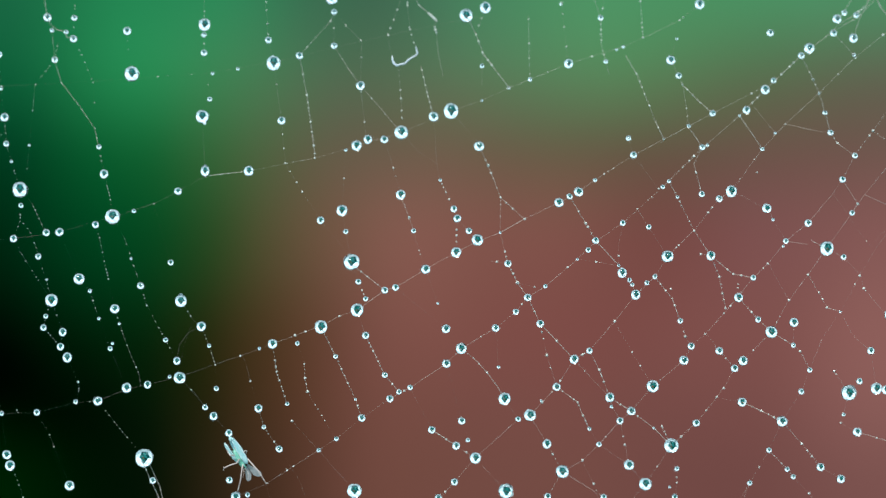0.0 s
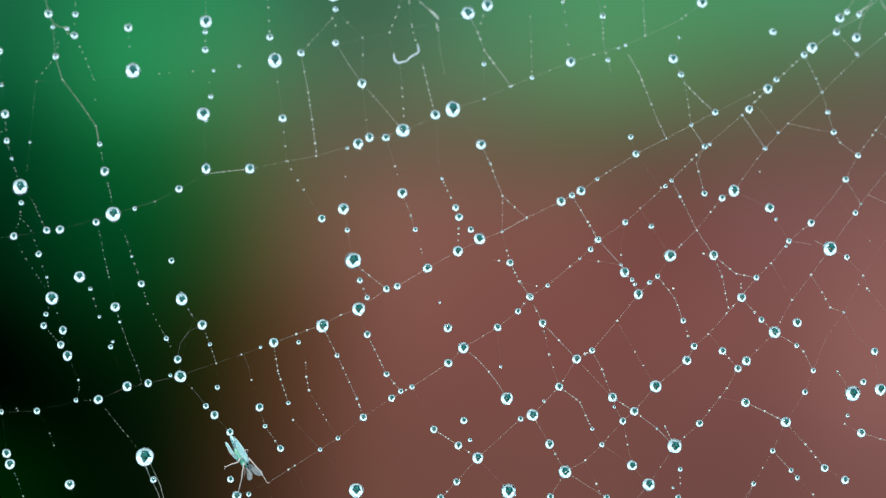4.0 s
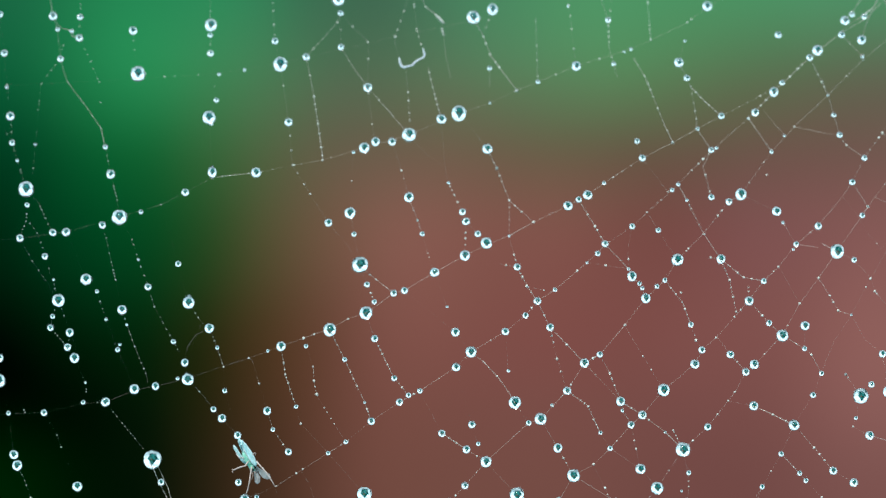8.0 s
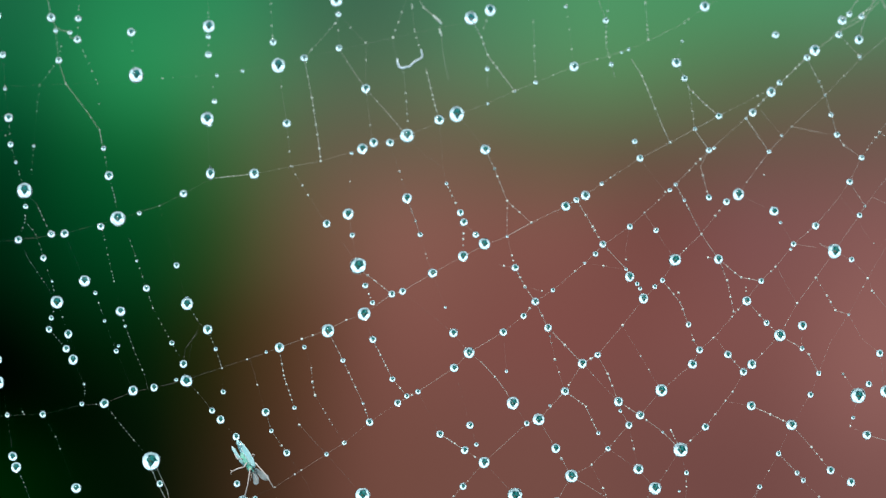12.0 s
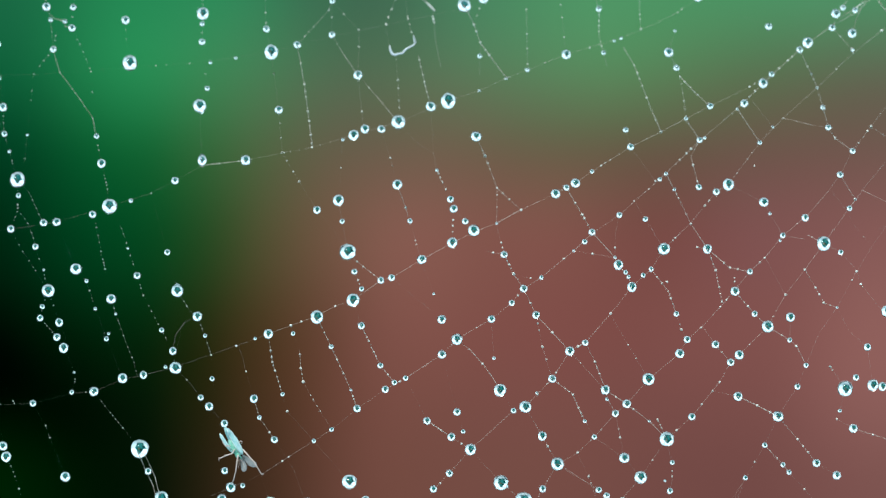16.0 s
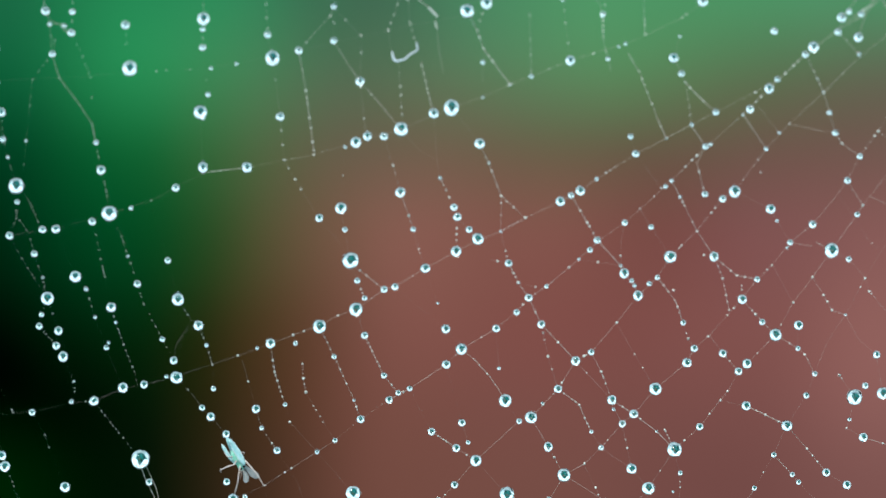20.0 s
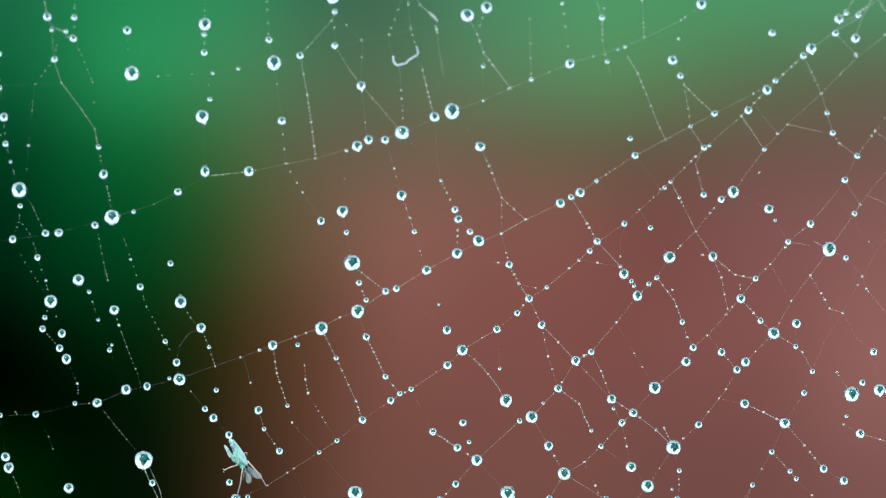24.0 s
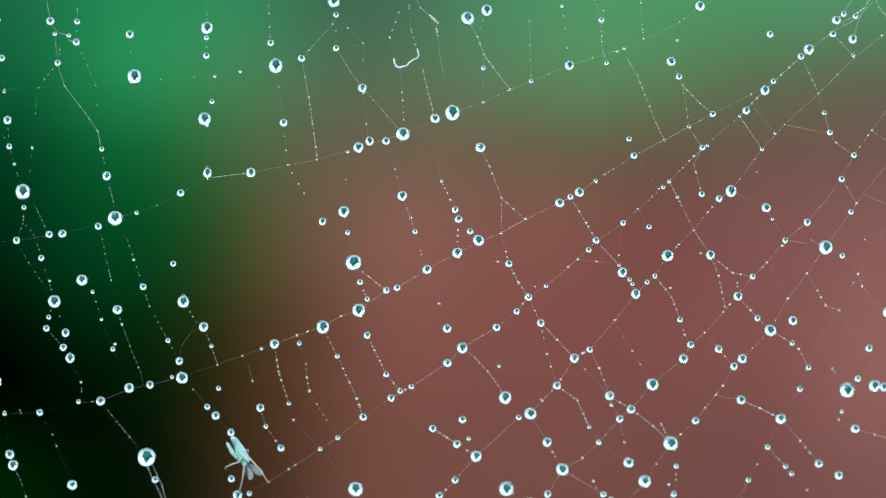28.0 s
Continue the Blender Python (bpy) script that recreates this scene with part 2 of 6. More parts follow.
sway(1.7, -0.026, -0.300, -0.075, -0.223, 0.377, -0.068)
sway(1.8, 0.285, -0.711, -0.135, -0.099, 0.261, 0.332)
sway(1.9, 0.396, -0.973, -0.164, 0.006, 0.270, 0.631)
sway(2, 0.167, -0.642, -0.259, -0.086, 0.329, 0.776)
sway(2.1, 0.293, -0.796, -0.214, -0.089, 0.307, 0.696)
sway(2.2, 0.388, -0.724, -0.235, -0.193, 0.204, 0.613)
sway(2.3, 0.155, -0.550, -0.155, -0.257, 0.381, 0.354)
sway(2.4, 0.108, -0.385, -0.149, -0.368, 0.375, 0.197)
sway(2.5, -0.080, -0.146, -0.110, -0.477, 0.475, -0.034)
sway(2.6, -0.258, 0.047, -0.109, -0.379, 0.472, -0.064)
sway(2.7, -0.195, -0.047, -0.107, -0.205, 0.369, 0.023)
sway(2.8, -0.159, -0.063, -0.122, -0.063, 0.255, 0.099)
sway(2.9, -0.124, -0.078, -0.137, 0.079, 0.141, 0.175)
sway(3, -0.146, -0.069, -0.136, 0.225, 0.072, 0.220)
sway(3.1, -0.118, -0.015, -0.176, 0.144, -0.024, 0.138)
sway(3.2, -0.076, -0.034, -0.197, 0.095, -0.098, 0.057)
sway(3.3, -0.049, -0.013, -0.225, 0.030, -0.177, -0.028)
sway(3.4, -0.080, -0.137, -0.177, 0.053, -0.124, -0.156)
sway(3.5, -0.088, -0.155, -0.177, 0.017, -0.149, -0.263)
sway(5.5, -0.270, -0.248, 0.088, 0.002, 0.039, -0.523)
sway(5.6, -0.312, -0.420, 0.152, 0.098, 0.226, -0.514)
sway(5.7, -0.590, -0.275, 0.203, 0.104, 0.494, -0.618)
sway(5.8, -0.469, -0.330, 0.158, 0.098, 0.460, -0.511)
sway(5.9, -0.234, -0.298, 0.033, 0.017, 0.265, -0.334)
sway(6, -0.195, -0.275, -0.006, -0.005, 0.274, -0.268)
sway(6.1, -0.405, -0.527, 0.227, 0.260, 0.347, -0.153)
sway(6.2, -0.534, -0.328, 0.266, 0.282, 0.115, 0.036)
sway(6.3, -0.440, -0.561, 0.364, 0.453, -0.129, 0.322)
sway(6.4, -0.171, -0.563, 0.307, 0.463, -0.664, 0.721)
sway(6.5, -0.120, -0.521, 0.326, 0.512, -1.000, 1.000)
sway(6.6, -0.425, -0.354, 0.327, 0.453, -0.501, 0.773)
sway(6.7, -0.464, -0.380, 0.286, 0.415, -0.173, 0.682)
sway(6.8, -0.417, -0.341, 0.184, 0.322, 0.035, 0.643)
sway(6.9, -0.440, -0.205, 0.078, 0.200, 0.265, 0.571)
sway(7, -0.540, -0.217, 0.057, 0.172, 0.647, 0.447)
sway(7.1, -0.543, -0.374, 0.106, 0.196, 0.633, 0.392)
sway(7.2, -0.434, -0.488, 0.092, 0.168, 0.485, 0.403)
sway(7.3, -0.606, -0.213, 0.059, 0.028, 0.427, 0.280)
sway(7.4, -0.340, -0.358, -0.010, -0.028, 0.136, 0.377)
sway(7.5, -0.480, -0.089, -0.055, -0.175, 0.048, 0.272)
sway(7.6, -0.488, -0.118, 0.012, -0.100, 0.038, 0.188)
sway(7.7, -0.348, -0.066, -0.012, -0.106, -0.162, 0.192)
sway(7.8, -0.579, 0.006, 0.113, -0.019, 0.004, -0.011)
sway(7.9, -0.569, -0.090, 0.197, 0.085, 0.010, -0.090)
sway(8, -0.521, -0.114, 0.238, 0.141, -0.059, -0.142)
sway(8.1, -0.484, -0.084, 0.205, 0.040, -0.122, -0.064)
sway(8.2, -0.381, -0.060, 0.147, -0.076, -0.249, 0.050)
sway(8.3, -0.407, -0.083, 0.160, -0.134, -0.221, 0.089)
sway(8.4, -0.461, -0.028, 0.157, -0.222, -0.205, 0.118)
sway(8.5, -0.539, 0.052, 0.155, -0.316, -0.176, 0.134)
sway(8.6, -0.648, -0.026, 0.219, -0.163, -0.017, -0.052)
sway(8.7, -0.611, -0.151, 0.237, -0.028, 0.017, -0.160)
sway(8.8, -0.801, -0.096, 0.288, 0.082, 0.190, -0.383)
sway(8.9, -1.000, -0.174, 0.390, 0.260, 0.441, -0.620)
sway(9, -0.459, -0.586, 0.298, 0.397, 0.109, -0.464)
sway(9.1, -0.623, -0.379, 0.327, 0.376, 0.207, -0.578)
sway(9.2, -0.374, -0.449, 0.280, 0.378, 0.026, -0.478)
sway(9.3, -0.262, -0.435, 0.260, 0.375, -0.058, -0.451)
sway(9.4, -0.356, 0.024, 0.170, 0.212, -0.157, -0.510)
sway(9.5, -0.105, -0.450, 0.266, 0.411, -0.137, -0.435)
sway(9.6, 0.044, -0.360, 0.174, 0.145, -0.314, -0.297)
sway(9.7, 0.100, -0.384, 0.161, -0.040, -0.340, -0.217)
sway(9.8, 0.099, -0.451, 0.188, -0.187, -0.286, -0.173)
sway(9.9, 0.056, -0.400, 0.191, -0.382, -0.249, -0.145)
sway(10, -0.082, -0.256, 0.200, -0.595, -0.162, -0.164)
sway(10.1, -0.267, -0.159, 0.282, -0.524, 0.077, -0.123)
sway(10.2, -0.306, -0.139, 0.328, -0.456, 0.206, -0.005)
sway(10.3, -0.286, 0.025, 0.299, -0.475, 0.204, 0.156)
sway(10.4, 0.016, -0.199, 0.289, -0.381, 0.111, 0.449)
sway(10.5, 0.172, -0.564, 0.389, -0.178, 0.235, 0.652)
sway(10.6, 0.149, -0.245, 0.284, -0.389, -0.086, 0.612)
sway(10.7, 0.060, -0.507, 0.413, -0.298, -0.051, 0.498)
sway(10.8, 0.145, -0.638, 0.422, -0.319, -0.257, 0.490)
sway(10.9, 0.034, -0.417, 0.388, -0.459, -0.440, 0.394)
sway(11, 0.092, -0.276, 0.311, -0.606, -0.755, 0.389)
sway(11.1, 0.048, -0.293, 0.267, -0.531, -0.706, 0.268)
sway(11.2, -0.184, -0.409, 0.337, -0.354, -0.417, 0.036)
sway(11.3, -0.088, -0.528, 0.270, -0.268, -0.459, -0.012)
sway(11.4, -0.173, -0.334, 0.168, -0.285, -0.474, -0.143)
sway(11.5, -0.107, -0.430, 0.105, -0.201, -0.497, -0.206)
sway(11.6, -0.329, -0.147, 0.128, -0.220, -0.264, -0.254)
sway(11.7, -0.258, -0.248, 0.162, -0.132, -0.137, -0.162)
sway(11.8, -0.142, -0.266, 0.148, -0.096, -0.096, -0.039)
sway(11.9, -0.339, -0.120, 0.208, -0.055, 0.179, -0.081)
sway(12, -0.422, 0.015, 0.224, -0.040, 0.344, -0.060)
sway(12.1, -0.422, -0.087, 0.255, 0.005, 0.286, -0.066)
sway(12.2, -0.436, -0.147, 0.276, 0.033, 0.221, -0.076)
sway(12.3, -0.294, -0.341, 0.279, 0.084, 0.064, -0.008)
sway(12.4, -0.194, -0.415, 0.258, 0.088, -0.110, 0.045)
sway(12.5, -0.259, -0.253, 0.222, 0.021, -0.235, 0.019)
sway(14.5, -0.247, -0.256, 0.009, -0.248, -0.149, 0.563)
sway(14.6, -0.232, -0.145, -0.038, -0.194, -0.293, 0.296)
sway(14.7, -0.166, -0.348, 0.005, -0.001, -0.333, 0.038)
sway(14.8, -0.381, -0.161, 0.028, 0.080, -0.282, -0.352)
sway(14.9, -0.226, -0.096, -0.062, 0.117, -0.546, -0.543)
sway(15, -0.151, -0.129, -0.083, 0.225, -0.678, -0.785)
sway(15.1, -0.010, -0.136, -0.204, 0.106, -0.600, -0.618)
sway(15.2, 0.007, -0.224, -0.244, 0.061, -0.357, -0.525)
sway(15.3, 0.265, -0.582, -0.290, 0.082, -0.222, -0.315)
sway(15.4, 0.241, -0.551, -0.354, -0.011, 0.004, -0.238)
sway(15.5, 0.208, -0.417, -0.451, -0.151, 0.188, -0.159)
sway(15.6, 0.246, -0.496, -0.441, -0.100, 0.131, -0.110)
sway(15.7, -0.010, -0.387, -0.373, -0.060, 0.279, -0.213)
sway(15.8, 0.145, -0.517, -0.395, -0.016, 0.130, -0.101)
sway(15.9, 0.315, -0.688, -0.407, 0.043, -0.014, 0.017)
sway(16, 0.321, -0.588, -0.447, 0.015, -0.127, 0.060)
sway(16.1, 0.217, -0.604, -0.376, 0.057, -0.025, 0.117)
sway(16.2, -0.210, -0.521, -0.205, 0.139, 0.353, -0.000)
sway(16.3, -0.262, -0.154, -0.292, -0.022, 0.210, 0.111)
sway(16.4, -0.471, 0.245, -0.324, -0.156, 0.209, 0.136)
sway(16.5, -0.261, 0.134, -0.353, -0.154, 0.040, 0.363)
sway(16.6, -0.217, -0.014, -0.258, -0.110, 0.076, 0.252)
sway(16.7, -0.234, -0.032, -0.185, -0.113, 0.107, 0.115)
sway(16.8, -0.179, -0.045, -0.143, -0.137, 0.064, 0.019)
sway(16.9, -0.081, 0.024, -0.150, -0.215, -0.066, -0.048)
sway(17, -0.169, -0.152, 0.010, -0.121, 0.117, -0.235)
sway(17.1, -0.393, -0.050, -0.034, -0.096, 0.110, -0.315)
sway(17.2, -0.245, -0.225, -0.137, -0.037, -0.135, -0.205)
sway(17.3, -0.424, -0.094, -0.210, -0.039, -0.203, -0.257)
sway(17.4, -0.315, 0.053, -0.410, -0.128, -0.568, -0.149)
sway(17.5, -0.422, 0.096, -0.483, -0.106, -0.664, -0.167)
sway(17.6, -0.589, 0.458, -0.520, -0.240, -0.627, -0.103)
sway(17.7, -0.321, 0.004, -0.450, -0.094, -0.622, 0.153)
sway(17.8, -0.349, -0.122, -0.372, -0.027, -0.481, 0.264)
sway(17.9, -0.407, -0.271, -0.274, 0.059, -0.300, 0.357)
sway(18, -0.330, -0.118, -0.338, -0.039, -0.404, 0.544)
sway(18.1, -0.168, -0.403, -0.274, 0.109, -0.404, 0.586)
sway(18.2, -0.186, -0.322, -0.264, 0.128, -0.404, 0.550)
sway(18.3, 0.025, -0.270, -0.339, 0.098, -0.621, 0.641)
sway(18.4, -0.265, -0.246, -0.194, 0.220, -0.318, 0.449)
sway(18.5, -0.422, -0.036, -0.171, 0.213, -0.242, 0.344)
sway(18.6, -0.326, -0.245, -0.126, 0.281, -0.249, 0.356)
sway(18.7, -0.327, -0.342, -0.081, 0.320, -0.214, 0.321)
sway(18.8, -0.480, -0.003, -0.127, 0.186, -0.244, 0.229)
sway(18.9, -0.436, 0.085, -0.166, 0.122, -0.346, 0.232)
sway(19, -0.643, 0.419, -0.187, 0.007, -0.319, 0.109)
sway(19.1, -0.738, 0.717, -0.292, -0.142, -0.243, 0.025)
sway(19.2, -0.596, 0.279, -0.235, 0.006, -0.041, 0.028)
sway(19.3, -0.537, 0.079, -0.229, 0.059, 0.127, -0.001)
sway(19.4, -0.504, 0.060, -0.275, 0.032, 0.232, -0.034)
sway(19.5, -0.221, -0.293, -0.308, 0.099, 0.250, 0.053)
sway(19.6, -0.390, -0.109, -0.352, 0.053, 0.286, -0.093)
sway(19.7, -0.364, 0.001, -0.453, -0.011, 0.160, -0.134)
sway(19.8, -0.166, 0.040, -0.600, -0.088, -0.103, -0.084)
sway(19.9, -0.183, 0.067, -0.653, -0.099, -0.143, -0.154)
sway(20, -0.095, -0.091, -0.684, -0.048, -0.196, -0.178)
sway(20.1, -0.204, -0.100, -0.627, -0.006, -0.153, -0.158)
sway(20.2, -0.135, -0.191, -0.616, 0.026, -0.249, -0.045)
sway(20.3, -0.250, -0.170, -0.567, 0.054, -0.214, -0.027)
sway(20.4, -0.237, -0.202, -0.553, 0.073, -0.282, 0.059)
sway(20.5, -0.217, -0.050, -0.608, -0.000, -0.450, 0.160)
sway(20.6, -0.225, -0.034, -0.613, 0.031, -0.434, -0.004)
sway(20.7, -0.330, -0.061, -0.563, 0.109, -0.300, -0.224)
sway(20.8, -0.319, -0.101, -0.556, 0.163, -0.275, -0.381)
sway(20.9, -0.094, -0.130, -0.644, 0.152, -0.472, -0.417)
sway(21, -0.006, -0.140, -0.680, 0.169, -0.541, -0.529)
sway(21.1, 0.240, -0.626, -0.693, 0.183, -0.394, -0.376)
sway(21.2, 0.111, -0.722, -0.685, 0.109, -0.061, -0.409)
sway(21.3, 0.337, -1.000, -0.762, 0.027, 0.003, -0.254)
sway(21.4, -0.099, -0.426, -0.862, -0.290, 0.310, -0.416)
sway(21.5, 0.263, -0.696, -1.000, -0.414, 0.233, -0.185)
sway(23.5, -0.005, -0.066, -0.357, -0.393, -0.063, -0.195)
sway(23.6, 0.022, -0.152, -0.295, -0.308, -0.070, -0.222)
sway(23.7, -0.151, 0.061, -0.254, -0.314, -0.025, -0.341)
sway(23.8, -0.168, 0.140, -0.232, -0.298, -0.070, -0.381)
sway(23.9, -0.087, 0.043, -0.188, -0.223, -0.127, -0.378)
sway(24, -0.095, 0.046, -0.142, -0.172, -0.143, -0.419)
sway(24.1, 0.021, -0.033, -0.168, -0.208, -0.179, -0.259)
sway(24.2, -0.037, 0.024, -0.167, -0.263, -0.106, -0.189)
sway(24.3, 0.017, -0.034, -0.174, -0.292, -0.090, -0.062)
sway(24.4, 0.000, -0.095, -0.149, -0.299, 0.000, 0.024)
sway(24.5, -0.097, -0.132, -0.099, -0.297, 0.160, 0.066)
sway(24.6, -0.214, -0.104, -0.062, -0.434, 0.236, -0.011)
sway(24.7, -0.256, -0.286, 0.017, -0.489, 0.343, -0.060)
sway(24.8, -0.414, -0.554, 0.177, -0.470, 0.609, -0.179)
sway(24.9, -0.072, -0.896, 0.151, -0.552, 0.407, -0.023)
sway(25, -0.033, -0.584, 0.021, -0.872, 0.185, 0.005)
sway(25.1, -0.154, -0.049, -0.127, -0.947, 0.054, 0.099)
sway(25.2, -0.258, 0.432, -0.262, -1.000, -0.067, 0.201)
sway(25.3, -0.352, 0.569, -0.281, -0.887, -0.027, 0.286)
sway(25.4, -0.478, 0.381, -0.170, -0.606, 0.208, 0.332)
sway(25.5, -0.394, 0.207, -0.153, -0.390, 0.224, 0.496)
sway(25.6, -0.366, 0.308, -0.123, -0.392, 0.036, 0.421)
sway(25.7, -0.375, 0.187, 0.001, -0.276, -0.004, 0.311)
sway(25.8, -0.422, 0.488, -0.009, -0.356, -0.217, 0.207)
sway(25.9, -0.133, 0.141, 0.069, -0.210, -0.445, 0.249)
sway(26, -0.118, 0.154, 0.135, -0.166, -0.577, 0.161)
sway(26.1, -0.100, 0.241, 0.120, -0.244, -0.540, 0.106)
sway(26.2, -0.034, 0.181, 0.137, -0.262, -0.479, 0.068)
sway(26.3, 0.061, 0.042, 0.169, -0.250, -0.406, 0.040)
sway(26.4, 0.000, 0.137, 0.184, -0.309, -0.294, -0.059)
sway(26.5, 0.003, 0.045, 0.239, -0.295, -0.153, -0.134)
sway(26.6, 0.067, -0.020, 0.251, -0.274, -0.206, -0.169)
sway(26.7, 0.111, -0.134, 0.291, -0.223, -0.212, -0.219)
sway(26.8, 0.339, -0.360, 0.292, -0.168, -0.350, -0.173)
sway(26.9, 0.468, -0.510, 0.308, -0.122, -0.425, -0.177)
sway(27, 0.446, -0.657, 0.386, -0.037, -0.349, -0.266)
sway(27.1, 0.360, -0.695, 0.460, -0.048, -0.295, -0.330)
sway(27.2, 0.057, -0.229, 0.446, -0.247, -0.274, -0.484)
sway(27.3, -0.094, -0.199, 0.523, -0.275, -0.188, -0.580)
sway(27.4, 0.042, -0.153, 0.473, -0.388, -0.401, -0.515)
sway(27.5, 0.115, -0.240, 0.497, -0.420, -0.483, -0.493)
sway(27.6, -0.042, -0.219, 0.547, -0.279, -0.347, -0.513)
sway(27.7, -0.058, -0.178, 0.531, -0.186, -0.362, -0.455)
sway(27.8, 0.041, -0.050, 0.436, -0.169, -0.538, -0.325)
sway(27.9, -0.047, -0.014, 0.452, -0.054, -0.478, -0.307)
sway(28, -0.006, 0.007, 0.419, 0.032, -0.542, -0.217)
TIMES = [row[0] for row in SWAY]
AX, AZ = np.array(SHAPES_X), np.array(SHAPES_Z)
DEPTH = 1.1  # sway along the line of sight


def slope(x, z):
    """How far a spot of the resting web lies behind its middle plane, mm: it leans a little."""
    u, v = x / 25, z / 25
    return 0.8 * u - 10.5 * v - 2.2 * u * v


def spots(x, z):
    """Where the web's spot (x, z) is at each of TIMES, in metres from the web's middle."""
    u, v = x / 25, z / 25
    terms = np.array([1, u, v, u * u, u * v, v * v])
    found = []
    for row in SWAY:
        a = np.array(row[1:])
        dx, dz = a @ (AX @ terms), a @ (AZ @ terms)
        swell = (a @ AX[:, 1] + a @ AZ[:, 2]) / 50
        y = slope(x, z) - DEPTH * FAR * swell
        k = (FAR + y) / FAR
        found.append(Vector(((x + dx) * k, y, (z + dz) * k)) * MM)
    return found


# ---- backdrop ----
def build_backdrop():
    """The far garden as a glowing cut-out: a broad dark bank of foliage with a peak, ragged at its outline, shaped for
    the drops' dark middles.
    """
    bm = bmesh.new()
    outline = [(-1.05, -1.0), (0.62, -1.0), (0.80, -0.52), (0.86, -0.10), (0.62, 0.16), (0.40, 0.34), (0.22, 0.78), (0.02, 1.08), (-0.14, 0.70), (-0.40, 0.46), (-0.78, 0.26), (-0.70, 0.10), (-1.70, 0.14), (-1.85, -0.06), (-1.15, -0.30)]
    rng = random.Random(4)
    ring = []
    for (x0, z0), (x1, z1) in zip(outline, outline[1:] + outline[:1]):
        for k in range(8):
            f = k / 8
            x, z = x0 + (x1 - x0) * f, z0 + (z1 - z0) * f
            g = 0.71 + rng.uniform(-0.06, 0.06)
            ring.append(bm.verts.new((x * g - 0.04, 0.0, max(z * g, -HEIGHT) if z > -1 else -HEIGHT)))
    # its body behind, drawn in a little
    back = [bm.verts.new((v.co.x * 0.92, 0.35, max(v.co.z * 0.94, -HEIGHT))) for v in ring]
    front, rear = bm.faces.new(ring), bm.faces.new(back[::-1])
    for i, v in enumerate(ring):
        k = (i + 1) % len(ring)
        bm.faces.new((v, back[i], back[k], ring[k]))
    bmesh.ops.triangulate(bm, faces=[front, rear])
    bmesh.ops.recalc_face_normals(bm, faces=bm.faces[:])
    ob = new("backdrop", mesh_of("backdrop", bm, GARDEN_GLOW, False))
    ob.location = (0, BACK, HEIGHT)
    tagged(ob, "glowing backdrop painted as a blurred green and red-brown garden", "backdrop", kind="structure")


build_backdrop()


def build_surroundings():
    """Pale ground all round, unseen; added to throw light into the drops' tops."""
    bm = bmesh.new()
    bmesh.ops.create_grid(bm, x_segments=40, y_segments=40, size=400)
    ob = new("ground", mesh_of("ground", bm, PALE_GROUND, False))
    tagged(ob, "unseen pale grey ground, added to brighten the drops", "ground", kind="structure")


build_surroundings()


def slab(name, x0, x1, y0, y1, z0, z1, mat, label):
    bm = bmesh.new()
    bmesh.ops.create_cube(bm, size=1, matrix=Matrix.LocRotScale(((x0 + x1) / 2, (y0 + y1) / 2, (z0 + z1) / 2), None, (x1 - x0, y1 - y0, z1 - z0)))
    tagged(new(name, mesh_of(name, bm, mat, False)), label, name.split("_")[0], kind="structure")


# unseen dark slabs added round the web to darken the drops' rims, open before and behind it
slab("ceiling", -1.5, 1.5, -0.12, 1.35, 2.30, 2.38, BLOCKER_DARK, "unseen dark slab overhead, added to darken the drops' rims")
slab("wall_west", -1.38, -1.26, -0.12, 1.30, 0.0, 2.30, BLOCKER_DARK, "unseen dark side slab, added to darken the drops' rims")
slab("wall_east", 1.26, 1.38, -0.12, 1.30, 0.0, 2.30, BLOCKER_DARK, "unseen dark side slab, added to darken the drops' rims")
slab("floor", -1.26, 1.26, -0.12, 0.98, 0.0, 0.03, BLOCKER_DARK, "unseen dark slab below, added to darken the drops' rims")
# added out of view to keep the rear sky's reflection off the drops
slab("wall_south", -5.0, 5.0, -2.5, -2.3, 0.0, 3.0, BLOCKER_BROWN, "unseen dark brown slab behind the camera, added to block sky reflections")

# ---- the web ----
WEB = new("spider_web")
WEB.location = (0, 0, HEIGHT)
tagged(WEB, "torn pale spider web strung with dew beads", "spider web")
STRANDS = []
SWINGING = []
DROPS = []
RIDERS = []
rng = random.Random(11)


def strand(name, a, b, width, gap, bead=1.0):
    """One straight piece of thread between two knots (mm), with fine beads every gap mm."""
    STRANDS.append((name, a, b, width, gap, bead, []))


def thread(name, width, gap, bead, *knots):
    for a, b in zip(knots, knots[1:]):
        strand(name, a, b, width, gap, bead)


def beads(*rows):
    """Single beads, each on the thread that runs nearest to it: x, z and the width, in mm."""
    for x, z, d in rows:
        best = None
        for s in STRANDS:
            (x0, z0), (x1, z1) = s[1], s[2]
            wx, wz = x1 - x0, z1 - z0
            f = ((x - x0) * wx + (z - z0) * wz) / (wx * wx + wz * wz)
            f = min(1.0, max(0.0, f))
            gap = math.hypot(x0 + f * wx - x, z0 + f * wz - z)
            if best is None or gap < best[0]:
                best = (gap, f, s)
        best[2][6].append((best[1], d))


